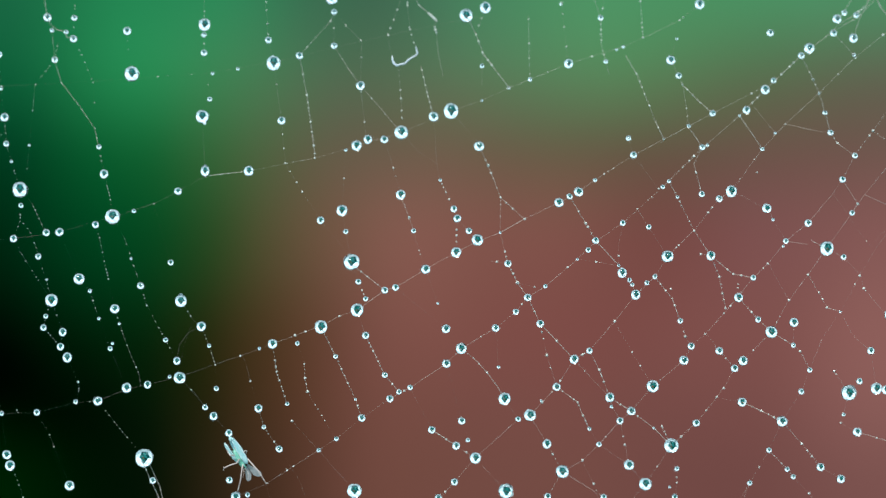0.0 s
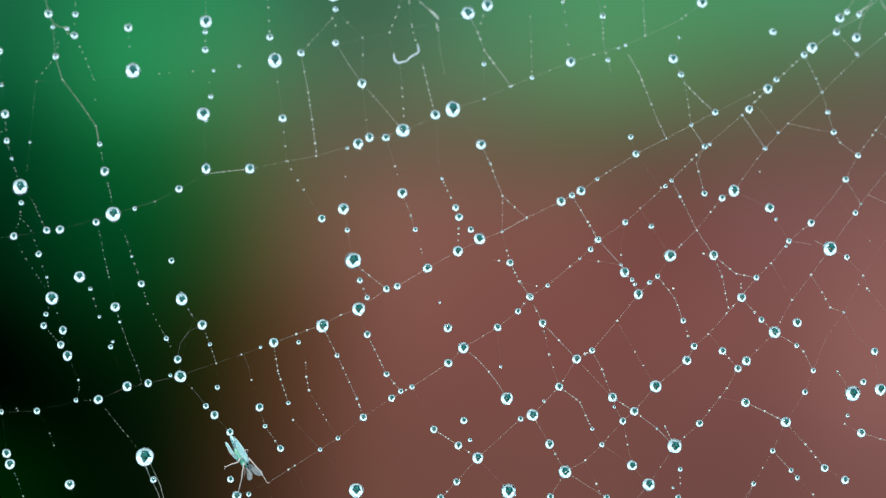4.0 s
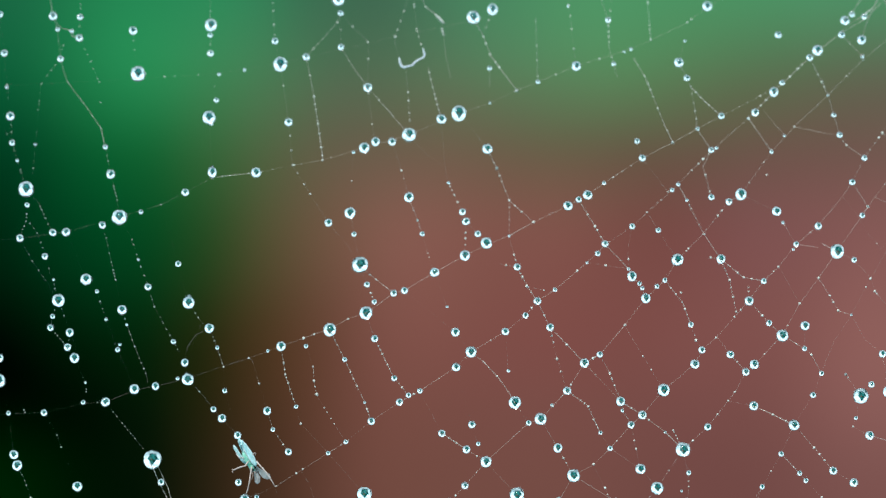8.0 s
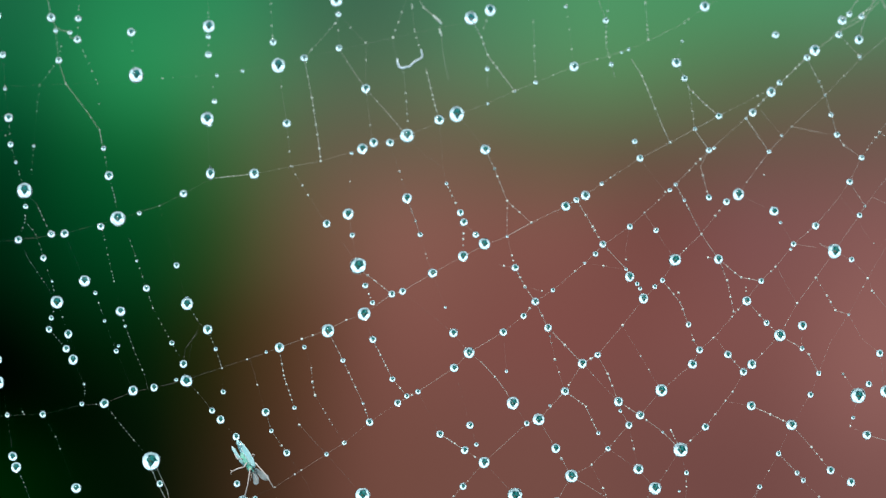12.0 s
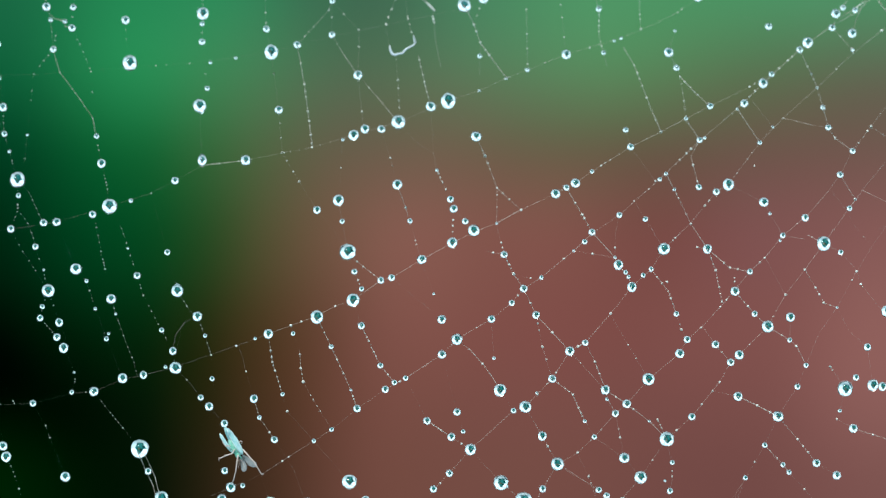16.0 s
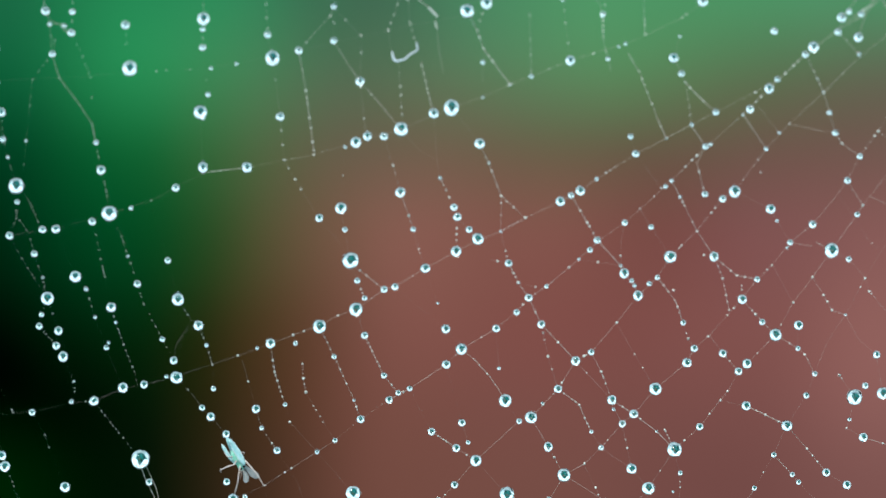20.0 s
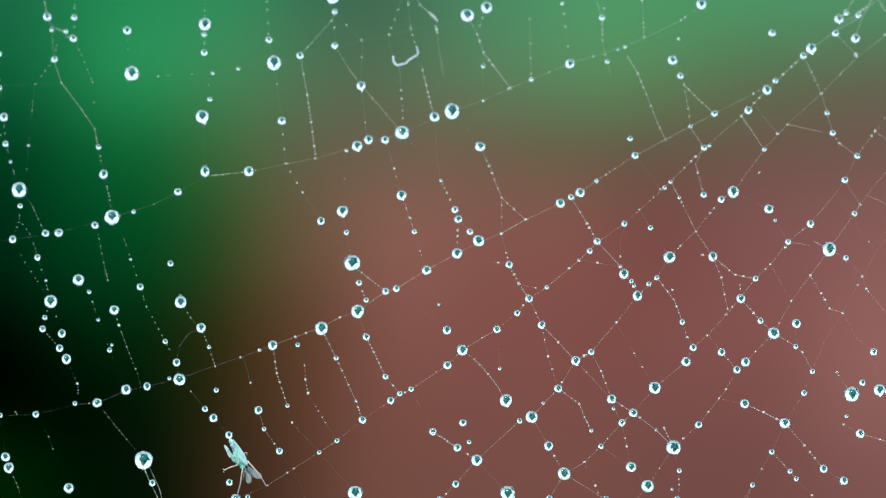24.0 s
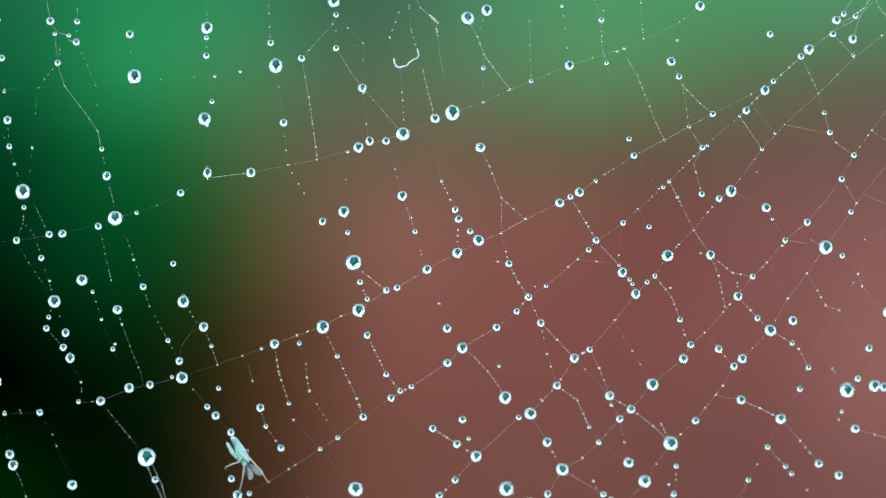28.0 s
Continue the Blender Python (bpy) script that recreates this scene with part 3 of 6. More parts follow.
def build_strand(name, a, b, width, gap, bead, singles):
    p = Vector((a[0], slope(*a), a[1])) * MM
    q = Vector((b[0], slope(*b), b[1])) * MM
    way = q - p
    half = way.length / 2
    r = 0.0056 * MM * width ** 1.3 * rng.uniform(0.6, 1.15)
    bm = bmesh.new()
    tube(bm, [(-half - r, 0, 0), (-half * 0.3, 0, rng.uniform(-0.3, 0.3) * r), (half * 0.4, 0, 0), (half + r, 0, 0)], [r, r * rng.uniform(0.75, 1.0), r * rng.uniform(0.8, 1.1), r], 5)
    ob = part(name, bm, SILK, WEB)
    mid = (p + q) / 2
    turn = Vector((1, 0, 0)).rotation_difference(way)
    ob.matrix_basis = Matrix.LocRotScale(mid, turn, None)
    SWINGING.append((ob, a, b, way, turn))
    bm = bmesh.new()
    places = []
    for f, d in singles:
        s = (2 * f - 1) * half
        places.append(s)
        ball(bm, (s, 0, 0), d * MM / 2, 2, (rng.uniform(1.0, 1.2), 1, 1))
    if gap:
        s = -half + gap * MM * rng.uniform(0.3, 0.8)
        while s < half:
            size = 0.021 * bead * MM * rng.choice((0.6, 0.7, 0.75, 0.8, 0.95, 1.15))
            if all(abs(s - o) > 0.07 * MM for o in places):
                ball(bm, (s, 0, 0), size, 1, (1.1, 1, 1))
            s += gap * MM * rng.uniform(0.75, 1.25)
    if bm.verts:
        tagged(part("beading", bm, GLUE, ob, "fine beading of tiny clear dew"), kind="stuff")
    else:
        bm.free()


def vary_x(k):
    return 0.25 * math.sin(2.4 * k)


def drop_meshes():
    """A few slightly different dew drops of radius 1, then one drawn out to a tip and one drawn out at both ends."""
    made = []
    for k in range(12):
        vary = random.Random(k + 3)
        bm = bmesh.new()
        ball(bm, (0, 0, 0), 1.0, 4, (vary.uniform(0.95, 1.05), 1.0, vary.uniform(0.97, 1.07)))
        for v in bm.verts:
            at = v.co.copy()
            v.co *= 1 + 0.07 * noise.noise(at * 1.2 + Vector((7.3 * k, 2.1, 0))) + 0.028 * noise.noise(at * 3.4 + Vector((0, 5.7 * k, 3.3)))
            # the thread dents it a little where it runs through
            v.co *= 1 - 0.05 * math.exp(-((at.x - vary_x(k)) ** 2) / 0.02) * max(0.0, at.z) ** 2
        made.append(mesh_of("water_drop", bm, WATER))
    bm = bmesh.new()
    ball(bm, (0, 0, 0), 1.0, 4)
    for v in bm.verts:
        if v.co.z > 0:
            v.co.z *= 1 + 0.30 * v.co.z ** 4
            v.co.x *= 1 - 0.25 * (v.co.z / 1.45) ** 2
            v.co.y *= 1 - 0.25 * (v.co.z / 1.45) ** 2
        else:
            v.co.z *= 1.05
    made.append(mesh_of("water_drop", bm, WATER))
    # one drawn out at both ends
    bm = bmesh.new()
    ball(bm, (0, 0, 0), 1.0, 4)
    for v in bm.verts:
        f = abs(v.co.z)
        v.co.x *= 0.86 * (1 - 0.28 * f ** 3)
        v.co.y *= 0.86 * (1 - 0.28 * f ** 3)
        v.co.z *= 1.12 + 0.2 * f ** 4
    made.append(mesh_of("water_drop", bm, WATER))
    return made


SHAPES = drop_meshes()


def drops(*rows):
    """Dew drops on the web: x, z and the width, in mm."""
    for x, z, d in rows:
        drop(x, z, d, SHAPES[rng.randrange(12)])


def drop(x, z, d, shape, drawn_out=False, lean=0):
    ob = new("water_drop", shape)
    ob.scale = [d * MM / 2] * 3
    ob.location = Vector((x, slope(x, z), z)) * MM + Vector((0, 0, HEIGHT))
    size = "large" if d > 0.68 else "medium-sized" if d > 0.4 else "small" if d > 0.22 else "tiny"
    look_of = "drawn out to a tip" if drawn_out else "nearly round"
    tagged(ob, f"{size} clear dew drop {look_of}, clinging to silk", "water drop", "dew drops on the web")
    DROPS.append((ob, x, z, lean))


thread("radial_thread", 0.288, 0, 0.8, (-25.11, 9.23), (-21.59, 9.39), (-17.65, 9.67), (-13.07, 9.99), (-9.61, 10.60))
thread("radial_thread", 0.45, 0, 0.95, (-9.61, 10.60), (-8.14, 10.96), (-5.57, 11.56), (-3.01, 12.14), (-0.45, 12.69), (2.11, 13.17))
thread("radial_thread", 0.5, 0, 0.52, (-26.40, 0.38), (-24.35, 0.58), (-21.75, 0.96), (-18.74, 1.83), (-16.40, 2.56), (-15.02, 3.27), (-13.49, 4.13))
thread("spiral_thread", 3.0, 0.22, 1, (-13.49, 4.13), (-11.02, 4.42))
thread("radial_thread", 0.95, 0.64, 0.95, (-11.02, 4.42), (-8.94, 4.84), (-7.24, 5.16), (-4.90, 5.86), (-2.37, 6.60), (0.45, 7.82), (2.21, 8.42), (3.75, 9.13), (4.93, 9.61), (7.11, 10.51), (10.22, 11.47), (11.34, 11.95), (13.33, 12.91), (14.54, 13.81), (15.73, 14.51))
thread("radial_thread", 0.35, 0, 0.52, (-26.40, -9.51), (-25.02, -9.35), (-23.03, -9.26), (-20.82, -8.71))
thread("radial_thread", 0.625, 0, 0.8, (-20.82, -8.71), (-19.57, -8.62), (-17.94, -7.94), (-16.75, -7.69), (-14.93, -7.24), (-12.91, -6.53), (-11.37, -6.02), (-9.67, -5.38))
thread("radial_thread", 1.43, 0.7, 0.95, (-9.67, -5.38), (-6.92, -4.36), (-5.89, -3.81), (-4.87, -3.46), (-3.30, -2.34), (-2.69, -2.18), (-0.99, -1.15), (0.74, -0.19), (1.95, 0.42), (3.24, 0.93), (4.61, 1.70), (6.57, 2.63), (7.69, 3.24), (8.62, 3.91), (10.80, 5.32), (12.52, 6.21), (13.90, 6.95), (15.28, 7.69))
thread("radial_thread", 1, 0.5, 0.95, (15.28, 7.69), (17.49, 8.81), (18.74, 9.55))
thread("radial_thread", 0.587, 0, 0.8, (-12.94, -14.54), (-10.06, -13.33))
thread("radial_thread", 0.85, 0.58, 0.8, (-10.06, -13.33), (-7.05, -11.40), (-6.05, -10.76), (-4.61, -9.58), (-3.01, -8.49))
thread("radial_thread", 1.3, 0.58, 0.95, (-3.01, -8.49), (-1.86, -7.85), (0.19, -6.50), (1.03, -5.64), (2.98, -4.48), (4.13, -3.56), (4.80, -2.75), (5.80, -2.11), (7.62, -0.58), (8.65, 0.42), (10.19, 1.47), (12.46, 3.52), (14.70, 5.73), (16.82, 7.56))
thread("radial_thread", 2.3, 0.5, 0.95, (16.82, 7.56), (18.26, 9.03), (20.31, 10.96), (22.13, 12.36), (23.58, 13.17), (24.41, 14.06))
thread("radial_thread", 1.3, 0.77, 0.95, (-0.45, -14.38), (0.64, -13.20), (1.83, -11.85), (4.26, -9.64), (4.93, -9.42), (6.44, -7.82), (7.43, -6.25), (8.30, -5.77), (9.71, -4.13), (10.92, -2.59), (12.01, -1.57), (12.72, -0.42), (14.22, 1.06), (15.66, 2.85), (16.34, 3.27), (18.10, 5.67), (19.41, 7.08), (21.33, 8.84), (23.29, 10.80), (25.11, 12.27), (26.14, 13.17))
thread("radial_thread", 1.3, 0.77, 0.95, (5.64, -14.54), (6.76, -12.62), (7.88, -12.01), (8.84, -11.08), (10.03, -9.74), (10.67, -9.19), (11.88, -7.78), (13.65, -6.31), (14.06, -5.51), (14.93, -4.77), (16.21, -3.33), (17.59, -1.63), (18.45, -0.80), (19.44, 0.45), (20.69, 1.47), (21.97, 2.98), (22.65, 3.94), (23.35, 5.32), (24.37, 6.69), (25.34, 8.04), (26.14, 9.00))
thread("radial_thread", 1.3, 0.77, 0.95, (10.44, -14.54), (11.47, -13.33), (12.94, -11.15), (14.35, -9.87), (15.92, -7.88), (16.53, -6.76), (17.01, -6.34), (18.61, -4.71), (19.60, -2.91), (20.69, -1.47), (21.75, 0.03), (23.19, 2.05), (23.90, 3.08), (25.11, 4.58), (26.14, 5.80))
thread("radial_thread", 0.75, 0, 0.95, (16.69, -14.38), (17.39, -13.26), (18.48, -11.40), (19.22, -9.77), (20.31, -8.07), (20.79, -6.86), (21.49, -5.09), (22.52, -3.56), (23.64, -1.47), (24.54, 0.03), (26.14, 2.27))
thread("spiral_thread", 2.24, 0.2, 1, (-22.71, 14.77), (-22.42, 13.13), (-22.16, 12.65), (-21.88, 12.43), (-21.40, 12.33))
thread("spiral_thread", 3.07, 0, 1, (-21.40, 12.33), (-21.33, 12.01), (-20.98, 11.95))
thread("spiral_thread", 1.1, 0.29, 0.572, (-22.42, 13.13), (-22.17, 12.40), (-22.01, 10.73))
thread("spiral_thread", 0.189, 0.37, 0.572, (-21.81, 11.82), (-22.01, 10.73), (-23.13, 9.32), (-23.29, 7.56), (-23.45, 5.89), (-23.61, 4.20))
thread("spiral_thread", 2.12, 0.26, 1, (-22.04, 10.73), (-21.62, 9.42), (-20.47, 7.91), (-19.73, 6.82), (-19.54, 5.83))
thread("spiral_thread", 0.48, 0.37, 0.572, (-19.51, 5.80), (-19.22, 4.26), (-18.87, 2.91), (-18.74, 1.83))
thread("spiral_thread", 0.169, 0.42, 0.572, (-20.85, 14.77), (-20.89, 13.10), (-20.95, 11.92), (-20.31, 10.60), (-19.83, 9.42))
thread("spiral_thread", 0.104, 0, 0.572, (-19.83, 9.42), (-19.76, 8.26), (-19.22, 4.26))
thread("spiral_thread", 0.104, 0.42, 0.572, (-17.91, 12.36), (-17.84, 11.08), (-17.65, 9.93))
thread("spiral_thread", 0.64, 0.29, 0.65, (-13.55, 14.77), (-13.52, 12.72), (-13.55, 11.12))
thread("spiral_thread", 0.195, 0, 0.39, (-13.55, 11.12), (-13.39, 9.96), (-13.23, 8.49), (-13.65, 7.50))
thread("spiral_thread", 0.5, 0, 0.65, (-13.65, 7.50), (-13.49, 4.42))
thread("spiral_thread", 0.7, 0, 1, (-10.06, 14.77), (-9.90, 11.85), (-9.61, 10.54))
thread("spiral_thread", 0.6, 0, 1, (-9.61, 10.54), (-9.35, 8.68), (-9.16, 7.27), (-8.94, 4.84), (-7.98, 3.24), (-6.95, 1.63))
thread("spiral_thread", 0.375, 0, 0.6, (-6.95, 1.63), (-5.89, 0.35), (-5.19, -0.74))
thread("spiral_thread", 0.169, 0.33, 0.572, (-25.75, 7.72), (-24.86, 7.46), (-24.76, 5.96), (-24.47, 4.97), (-23.99, 3.36))
thread("spiral_thread", 0.169, 0.29, 0.572, (-23.99, 3.36), (-23.96, 2.50), (-23.96, 1.63), (-23.57, 1.19), (-23.35, 0.86), (-23.06, 0.06), (-22.97, -0.42), (-22.49, -1.73), (-22.23, -2.88))
thread("spiral_thread", 0.124, 0.29, 0.572, (-23.96, 1.63), (-24.35, 0.58), (-23.67, -0.67), (-22.87, -1.86), (-22.20, -2.91))
thread("spiral_thread", 0.51, 0.37, 0.572, (-23.99, 3.36), (-23.29, 2.59), (-22.71, 1.31), (-22.49, 0.93))
thread("spiral_thread", 0.195, 0, 0.39, (-21.75, 0.96), (-20.63, -1.70))
thread("spiral_thread", 0.169, 0.37, 0.572, (-22.20, -2.91), (-22.52, -3.81), (-22.65, -4.45), (-21.69, -5.54), (-21.30, -6.15), (-20.69, -7.53), (-20.63, -7.98), (-20.82, -8.65))
thread("spiral_thread", 0.169, 0.37, 0.572, (-22.20, -2.91), (-21.91, -3.68), (-21.56, -4.71), (-21.69, -5.54))
thread("spiral_thread", 0.208, 0, 0.572, (-21.56, -4.71), (-21.21, -5.48), (-21.30, -6.15))
thread("spiral_thread", 0.143, 0.33, 0.572, (-19.70, 1.38), (-19.48, 0.67), (-19.19, -0.77), (-18.96, -1.73))
thread("spiral_thread", 0.143, 0, 0.39, (-18.96, -1.73), (-18.61, -3.40))
thread("spiral_thread", 0.169, 0.42, 0.572, (-20.63, -1.70), (-20.02, -2.37), (-19.51, -3.94), (-18.87, -5.64))
thread("spiral_thread", 0.195, 0, 0.39, (-18.87, -5.64), (-18.23, -7.18), (-17.94, -7.88))
thread("spiral_thread", 0.5, 0.33, 0.572, (-18.61, -3.40), (-18.35, -4.23), (-17.81, -5.73), (-17.27, -7.02), (-17.11, -7.75))
thread("spiral_thread", 0.143, 0.37, 0.572, (-18.74, 1.83), (-18.07, 0.67), (-17.59, -0.77), (-17.14, -2.08), (-16.79, -3.20), (-15.73, -5.16), (-15.09, -6.34), (-14.93, -7.30))
thread("spiral_thread", 0.143, 0, 0.39, (-16.40, 2.56), (-15.44, -0.77), (-14.86, -2.95))
thread("spiral_thread", 0.8, 0.26, 0.65, (-14.86, -2.95), (-14.13, -4.07), (-13.71, -4.39), (-13.26, -5.48), (-12.91, -6.57))
thread("spiral_thread", 0.189, 0, 0.572, (-14.13, -4.07), (-14.61, -5.19), (-15.02, -7.02))
thread("spiral_thread", 0.0499, 0, 0.572, (-24.79, -7.98), (-24.09, -9.26))
thread("spiral_thread", 0.104, 0.37, 0.572, (-23.03, -9.26), (-22.29, -10.54), (-22.04, -11.28))
thread("spiral_thread", 0.143, 0, 0.39, (-22.04, -11.28), (-21.17, -13.42))
thread("spiral_thread", 0.189, 0.33, 0.572, (-19.57, -8.62), (-18.55, -9.90), (-17.75, -10.86), (-16.95, -11.85))
thread("spiral_thread", 3, 0.29, 1, (-16.69, -12.08), (-16.40, -12.72), (-16.05, -13.48), (-15.79, -14.51))
thread("spiral_thread", 2.95, 0.29, 1, (-17.04, -11.98), (-16.66, -12.94), (-16.18, -13.90), (-16.02, -14.54))
thread("spiral_thread", 0.169, 0.29, 0.572, (-24.73, -11.66), (-24.54, -12.27), (-24.15, -13.04), (-23.64, -14.54))
thread("spiral_thread", 0.104, 0, 0.572, (-21.17, -13.42), (-20.82, -14.54))
thread("spiral_thread", 0.195, 0, 0.39, (-25.02, -9.35), (-24.73, -11.66))
thread("spiral_thread", 0.56, 0, 0.65, (-14.93, -7.30), (-14.06, -8.20), (-13.49, -8.97), (-13.01, -9.48), (-12.14, -10.44))
thread("spiral_thread", 0.143, 0, 0.39, (-12.91, -6.57), (-12.85, -7.91), (-12.14, -10.44))
thread("spiral_thread", 1.2, 0.34, 1.15, (-6.18, 13.45), (-6.37, 12.91), (-8.14, 10.96))
thread("spiral_thread", 3.1, 0.22, 1.15, (-8.14, 10.96), (-7.72, 8.74), (-7.40, 6.44), (-7.24, 5.16))
thread("spiral_thread", 0.7, 0, 1, (-6.31, 14.77), (-6.18, 13.45), (-5.51, 12.69), (-4.61, 11.79), (-4.68, 9.26))
thread("spiral_thread", 0.6, 0, 1, (-6.18, 13.45), (-6.18, 11.53))
thread("spiral_thread", 1.89, 0.29, 1.15, (-6.18, 11.53), (-5.41, 10.28), (-4.68, 9.26), (-3.59, 8.04), (-2.37, 6.60))
thread("spiral_thread", 0.7, 0, 1, (-4.68, 9.26), (-4.36, 6.44))
thread("spiral_thread", 0.275, 0, 0.6, (-4.36, 6.44), (-3.33, 6.21))
thread("spiral_thread", 0.8, 0, 1, (-2.18, 14.77), (-2.59, 13.58), (-2.79, 13.00), (-3.14, 12.14), (-3.07, 11.56), (-2.88, 10.95))
thread("spiral_thread", 0.8, 0, 1, (-1.99, 14.77), (-2.02, 13.87), (-1.89, 12.59), (-1.70, 11.82), (-1.57, 11.47))
thread("spiral_thread", 0.6, 0.35, 1, (-2.53, 10.35), (-2.40, 8.84), (-2.31, 7.24))
thread("spiral_thread", 2.9, 0.19, 1.15, (-1.25, 10.35), (-0.86, 8.68), (-0.54, 7.50))
thread("spiral_thread", 2.6, 0.16, 1, (-1.73, 14.57), (-1.38, 13.84), (-0.86, 13.42), (-0.38, 12.94))
thread("spiral_thread", 1.3, 0, 1, (-0.38, 12.94), (-0.48, 12.65), (-0.38, 12.27), (-0.29, 11.24), (0.00, 9.80))
thread("spiral_thread", 3.3, 0.16, 1.15, (1.31, 13.23), (1.86, 12.20), (2.27, 11.08), (2.75, 10.44), (3.75, 9.13))
thread("spiral_thread", 1.14, 0, 1, (2.63, 14.77), (2.40, 13.68), (1.95, 12.46))
thread("spiral_thread", 1.02, 0, 1, (2.27, 11.08), (2.21, 10.38), (2.21, 9.32))
thread("spiral_thread", 1.02, 0.42, 1, (4.84, 13.17), (4.93, 9.61))
thread("spiral_thread", 0.6, 0, 0.6, (6.63, 14.77), (7.05, 10.92))
thread("spiral_thread", 1.56, 0.22, 1.15, (8.39, 14.77), (8.94, 13.10), (8.97, 11.56), (9.23, 10.63), (9.42, 9.90))
thread("spiral_thread", 1.56, 0.26, 1.15, (11.15, 14.77), (11.28, 12.69), (11.34, 11.95))
thread("spiral_thread", 0.731, 0, 0.6, (13.26, 11.92), (12.91, 10.70))
thread("spiral_thread", 0.537, 0, 0.6, (0.45, 7.82), (1.31, 6.82), (2.05, 5.83))
thread("spiral_thread", 2.71, 0.16, 1.15, (2.05, 5.83), (2.56, 4.74), (3.27, 2.91))
thread("spiral_thread", 1.99, 0.22, 1.15, (3.27, 2.91), (4.61, 1.70))
thread("spiral_thread", 1.56, 0.29, 1.15, (3.27, 2.91), (3.24, 0.93))
thread("spiral_thread", 0.975, 0, 1, (3.24, 0.93), (3.68, -0.83))
thread("spiral_thread", 2.6, 0.17, 1.15, (3.68, -0.83), (4.23, -1.92), (4.80, -2.75))
thread("spiral_thread", 3.3, 0.26, 1.15, (4.80, -2.75), (5.51, -4.23), (7.43, -6.25))
thread("spiral_thread", 1.14, 0, 1, (7.43, -6.25), (9.45, -8.42))
thread("spiral_thread", 2.71, 0.22, 1.15, (9.45, -8.42), (10.67, -9.19), (11.95, -10.15), (12.94, -11.15))
thread("spiral_thread", 0.6, 0, 1, (-0.54, 7.50), (-0.35, 4.84), (-0.16, 3.91), (0.61, 2.27), (0.80, 1.73), (1.47, 1.03), (1.95, 0.51))
thread("spiral_thread", 0.375, 0, 0.6, (0.80, 1.73), (0.74, -0.19))
thread("spiral_thread", 0.375, 0, 0.6, (-2.37, 6.60), (-1.41, 5.54), (-0.35, 4.84))
thread("spiral_thread", 0.6, 0, 1, (-3.33, 6.21), (-2.79, 4.52), (-2.40, 3.08))
thread("spiral_thread", 2.01, 0.24, 1.15, (-2.40, 3.08), (-1.92, 1.79), (-1.67, 1.03))
thread("spiral_thread", 0.625, 0, 1, (-1.67, 1.03), (-1.25, -0.45), (-0.99, -1.15))
thread("spiral_thread", 0.375, 0, 0.6, (-5.51, 5.61), (-5.73, 2.18))
thread("spiral_thread", 0.625, 0, 1, (-5.73, 2.18), (-5.51, 0.99), (-5.19, -0.74))
thread("spiral_thread", 0.6, 0, 1, (-5.19, -0.74), (-4.80, -1.86), (-4.39, -2.82), (-4.87, -3.46))
thread("spiral_thread", 0.7, 0, 1, (-4.87, -3.46), (-4.39, -4.90))
thread("spiral_thread", 2.01, 0.17, 1.15, (-4.39, -4.90), (-3.30, -7.14), (-2.50, -8.10))
thread("spiral_thread", 2.01, 0.19, 1.15, (-4.93, -1.06), (-3.30, -2.34))
thread("spiral_thread", 0.375, 0, 0.6, (-2.69, -2.18), (0.16, -4.52), (1.03, -5.64))
thread("spiral_thread", 0.9, 0, 0.6, (-13.71, -4.39), (-14.45, -4.75), (-14.95, -5.45), (-15.09, -6.34))
thread("spiral_thread", 2.61, 0.34, 1.15, (1.02, -5.64), (1.73, -6.18), (2.56, -7.08), (3.07, -7.78), (3.49, -8.49))
thread("spiral_thread", 0.731, 0, 0.6, (3.49, -8.49), (4.26, -9.64))
thread("spiral_thread", 2.01, 0.19, 1.15, (-6.92, -4.42), (-6.09, -6.09), (-4.97, -8.52), (-4.61, -9.58))
thread("spiral_thread", 1.3, 0.22, 1.15, (-9.67, -5.38), (-9.42, -7.02), (-8.84, -8.78))
thread("spiral_thread", 0.275, 0, 0.6, (-8.39, -4.90), (-8.26, -5.35), (-7.88, -6.37))
thread("spiral_thread", 1.2, 0.22, 1.15, (-7.88, -6.37), (-7.82, -7.30), (-7.66, -8.14))
thread("spiral_thread", 0.7, 0, 1, (-7.66, -8.14), (-6.60, -9.90), (-6.05, -10.76))
thread("spiral_thread", 0.7, 0, 1, (-11.37, -6.02), (-11.12, -6.69), (-10.92, -7.50))
thread("spiral_thread", 0.275, 0, 0.6, (-10.92, -7.50), (-10.47, -9.03))
thread("spiral_thread", 1.2, 0.24, 1.15, (-10.47, -9.03), (-10.15, -10.09), (-9.29, -11.34))
thread("spiral_thread", 0.375, 0, 0.6, (-9.29, -11.34), (-8.14, -13.10), (-7.66, -14.54))
thread("spiral_thread", 0.6, 0, 1, (-8.58, -9.74), (-7.05, -11.40), (-5.03, -13.71))
thread("spiral_thread", 0.275, 0, 0.6, (-8.84, -8.78), (-8.58, -9.74))
thread("spiral_thread", 0.375, 0, 0.6, (-1.86, -7.85), (-0.64, -10.25))
thread("spiral_thread", 2.95, 0.16, 1.15, (-0.64, -10.25), (0.74, -11.15))
thread("spiral_thread", 0.975, 0, 1, (0.74, -11.15), (1.83, -11.85), (3.56, -13.71))
thread("spiral_thread", 0.275, 0, 0.6, (0.19, -6.50), (1.06, -9.74), (1.41, -10.83))
thread("spiral_thread", 0.275, 0, 0.6, (1.41, -10.83), (1.83, -11.85))
thread("spiral_thread", 1.56, 0, 1.15, (4.93, -9.42), (5.89, -11.05), (6.76, -12.62), (9.10, -14.06))
thread("spiral_thread", 2.61, 0.17, 1.15, (6.44, -7.82), (7.62, -8.68), (7.94, -9.45), (8.30, -10.19))
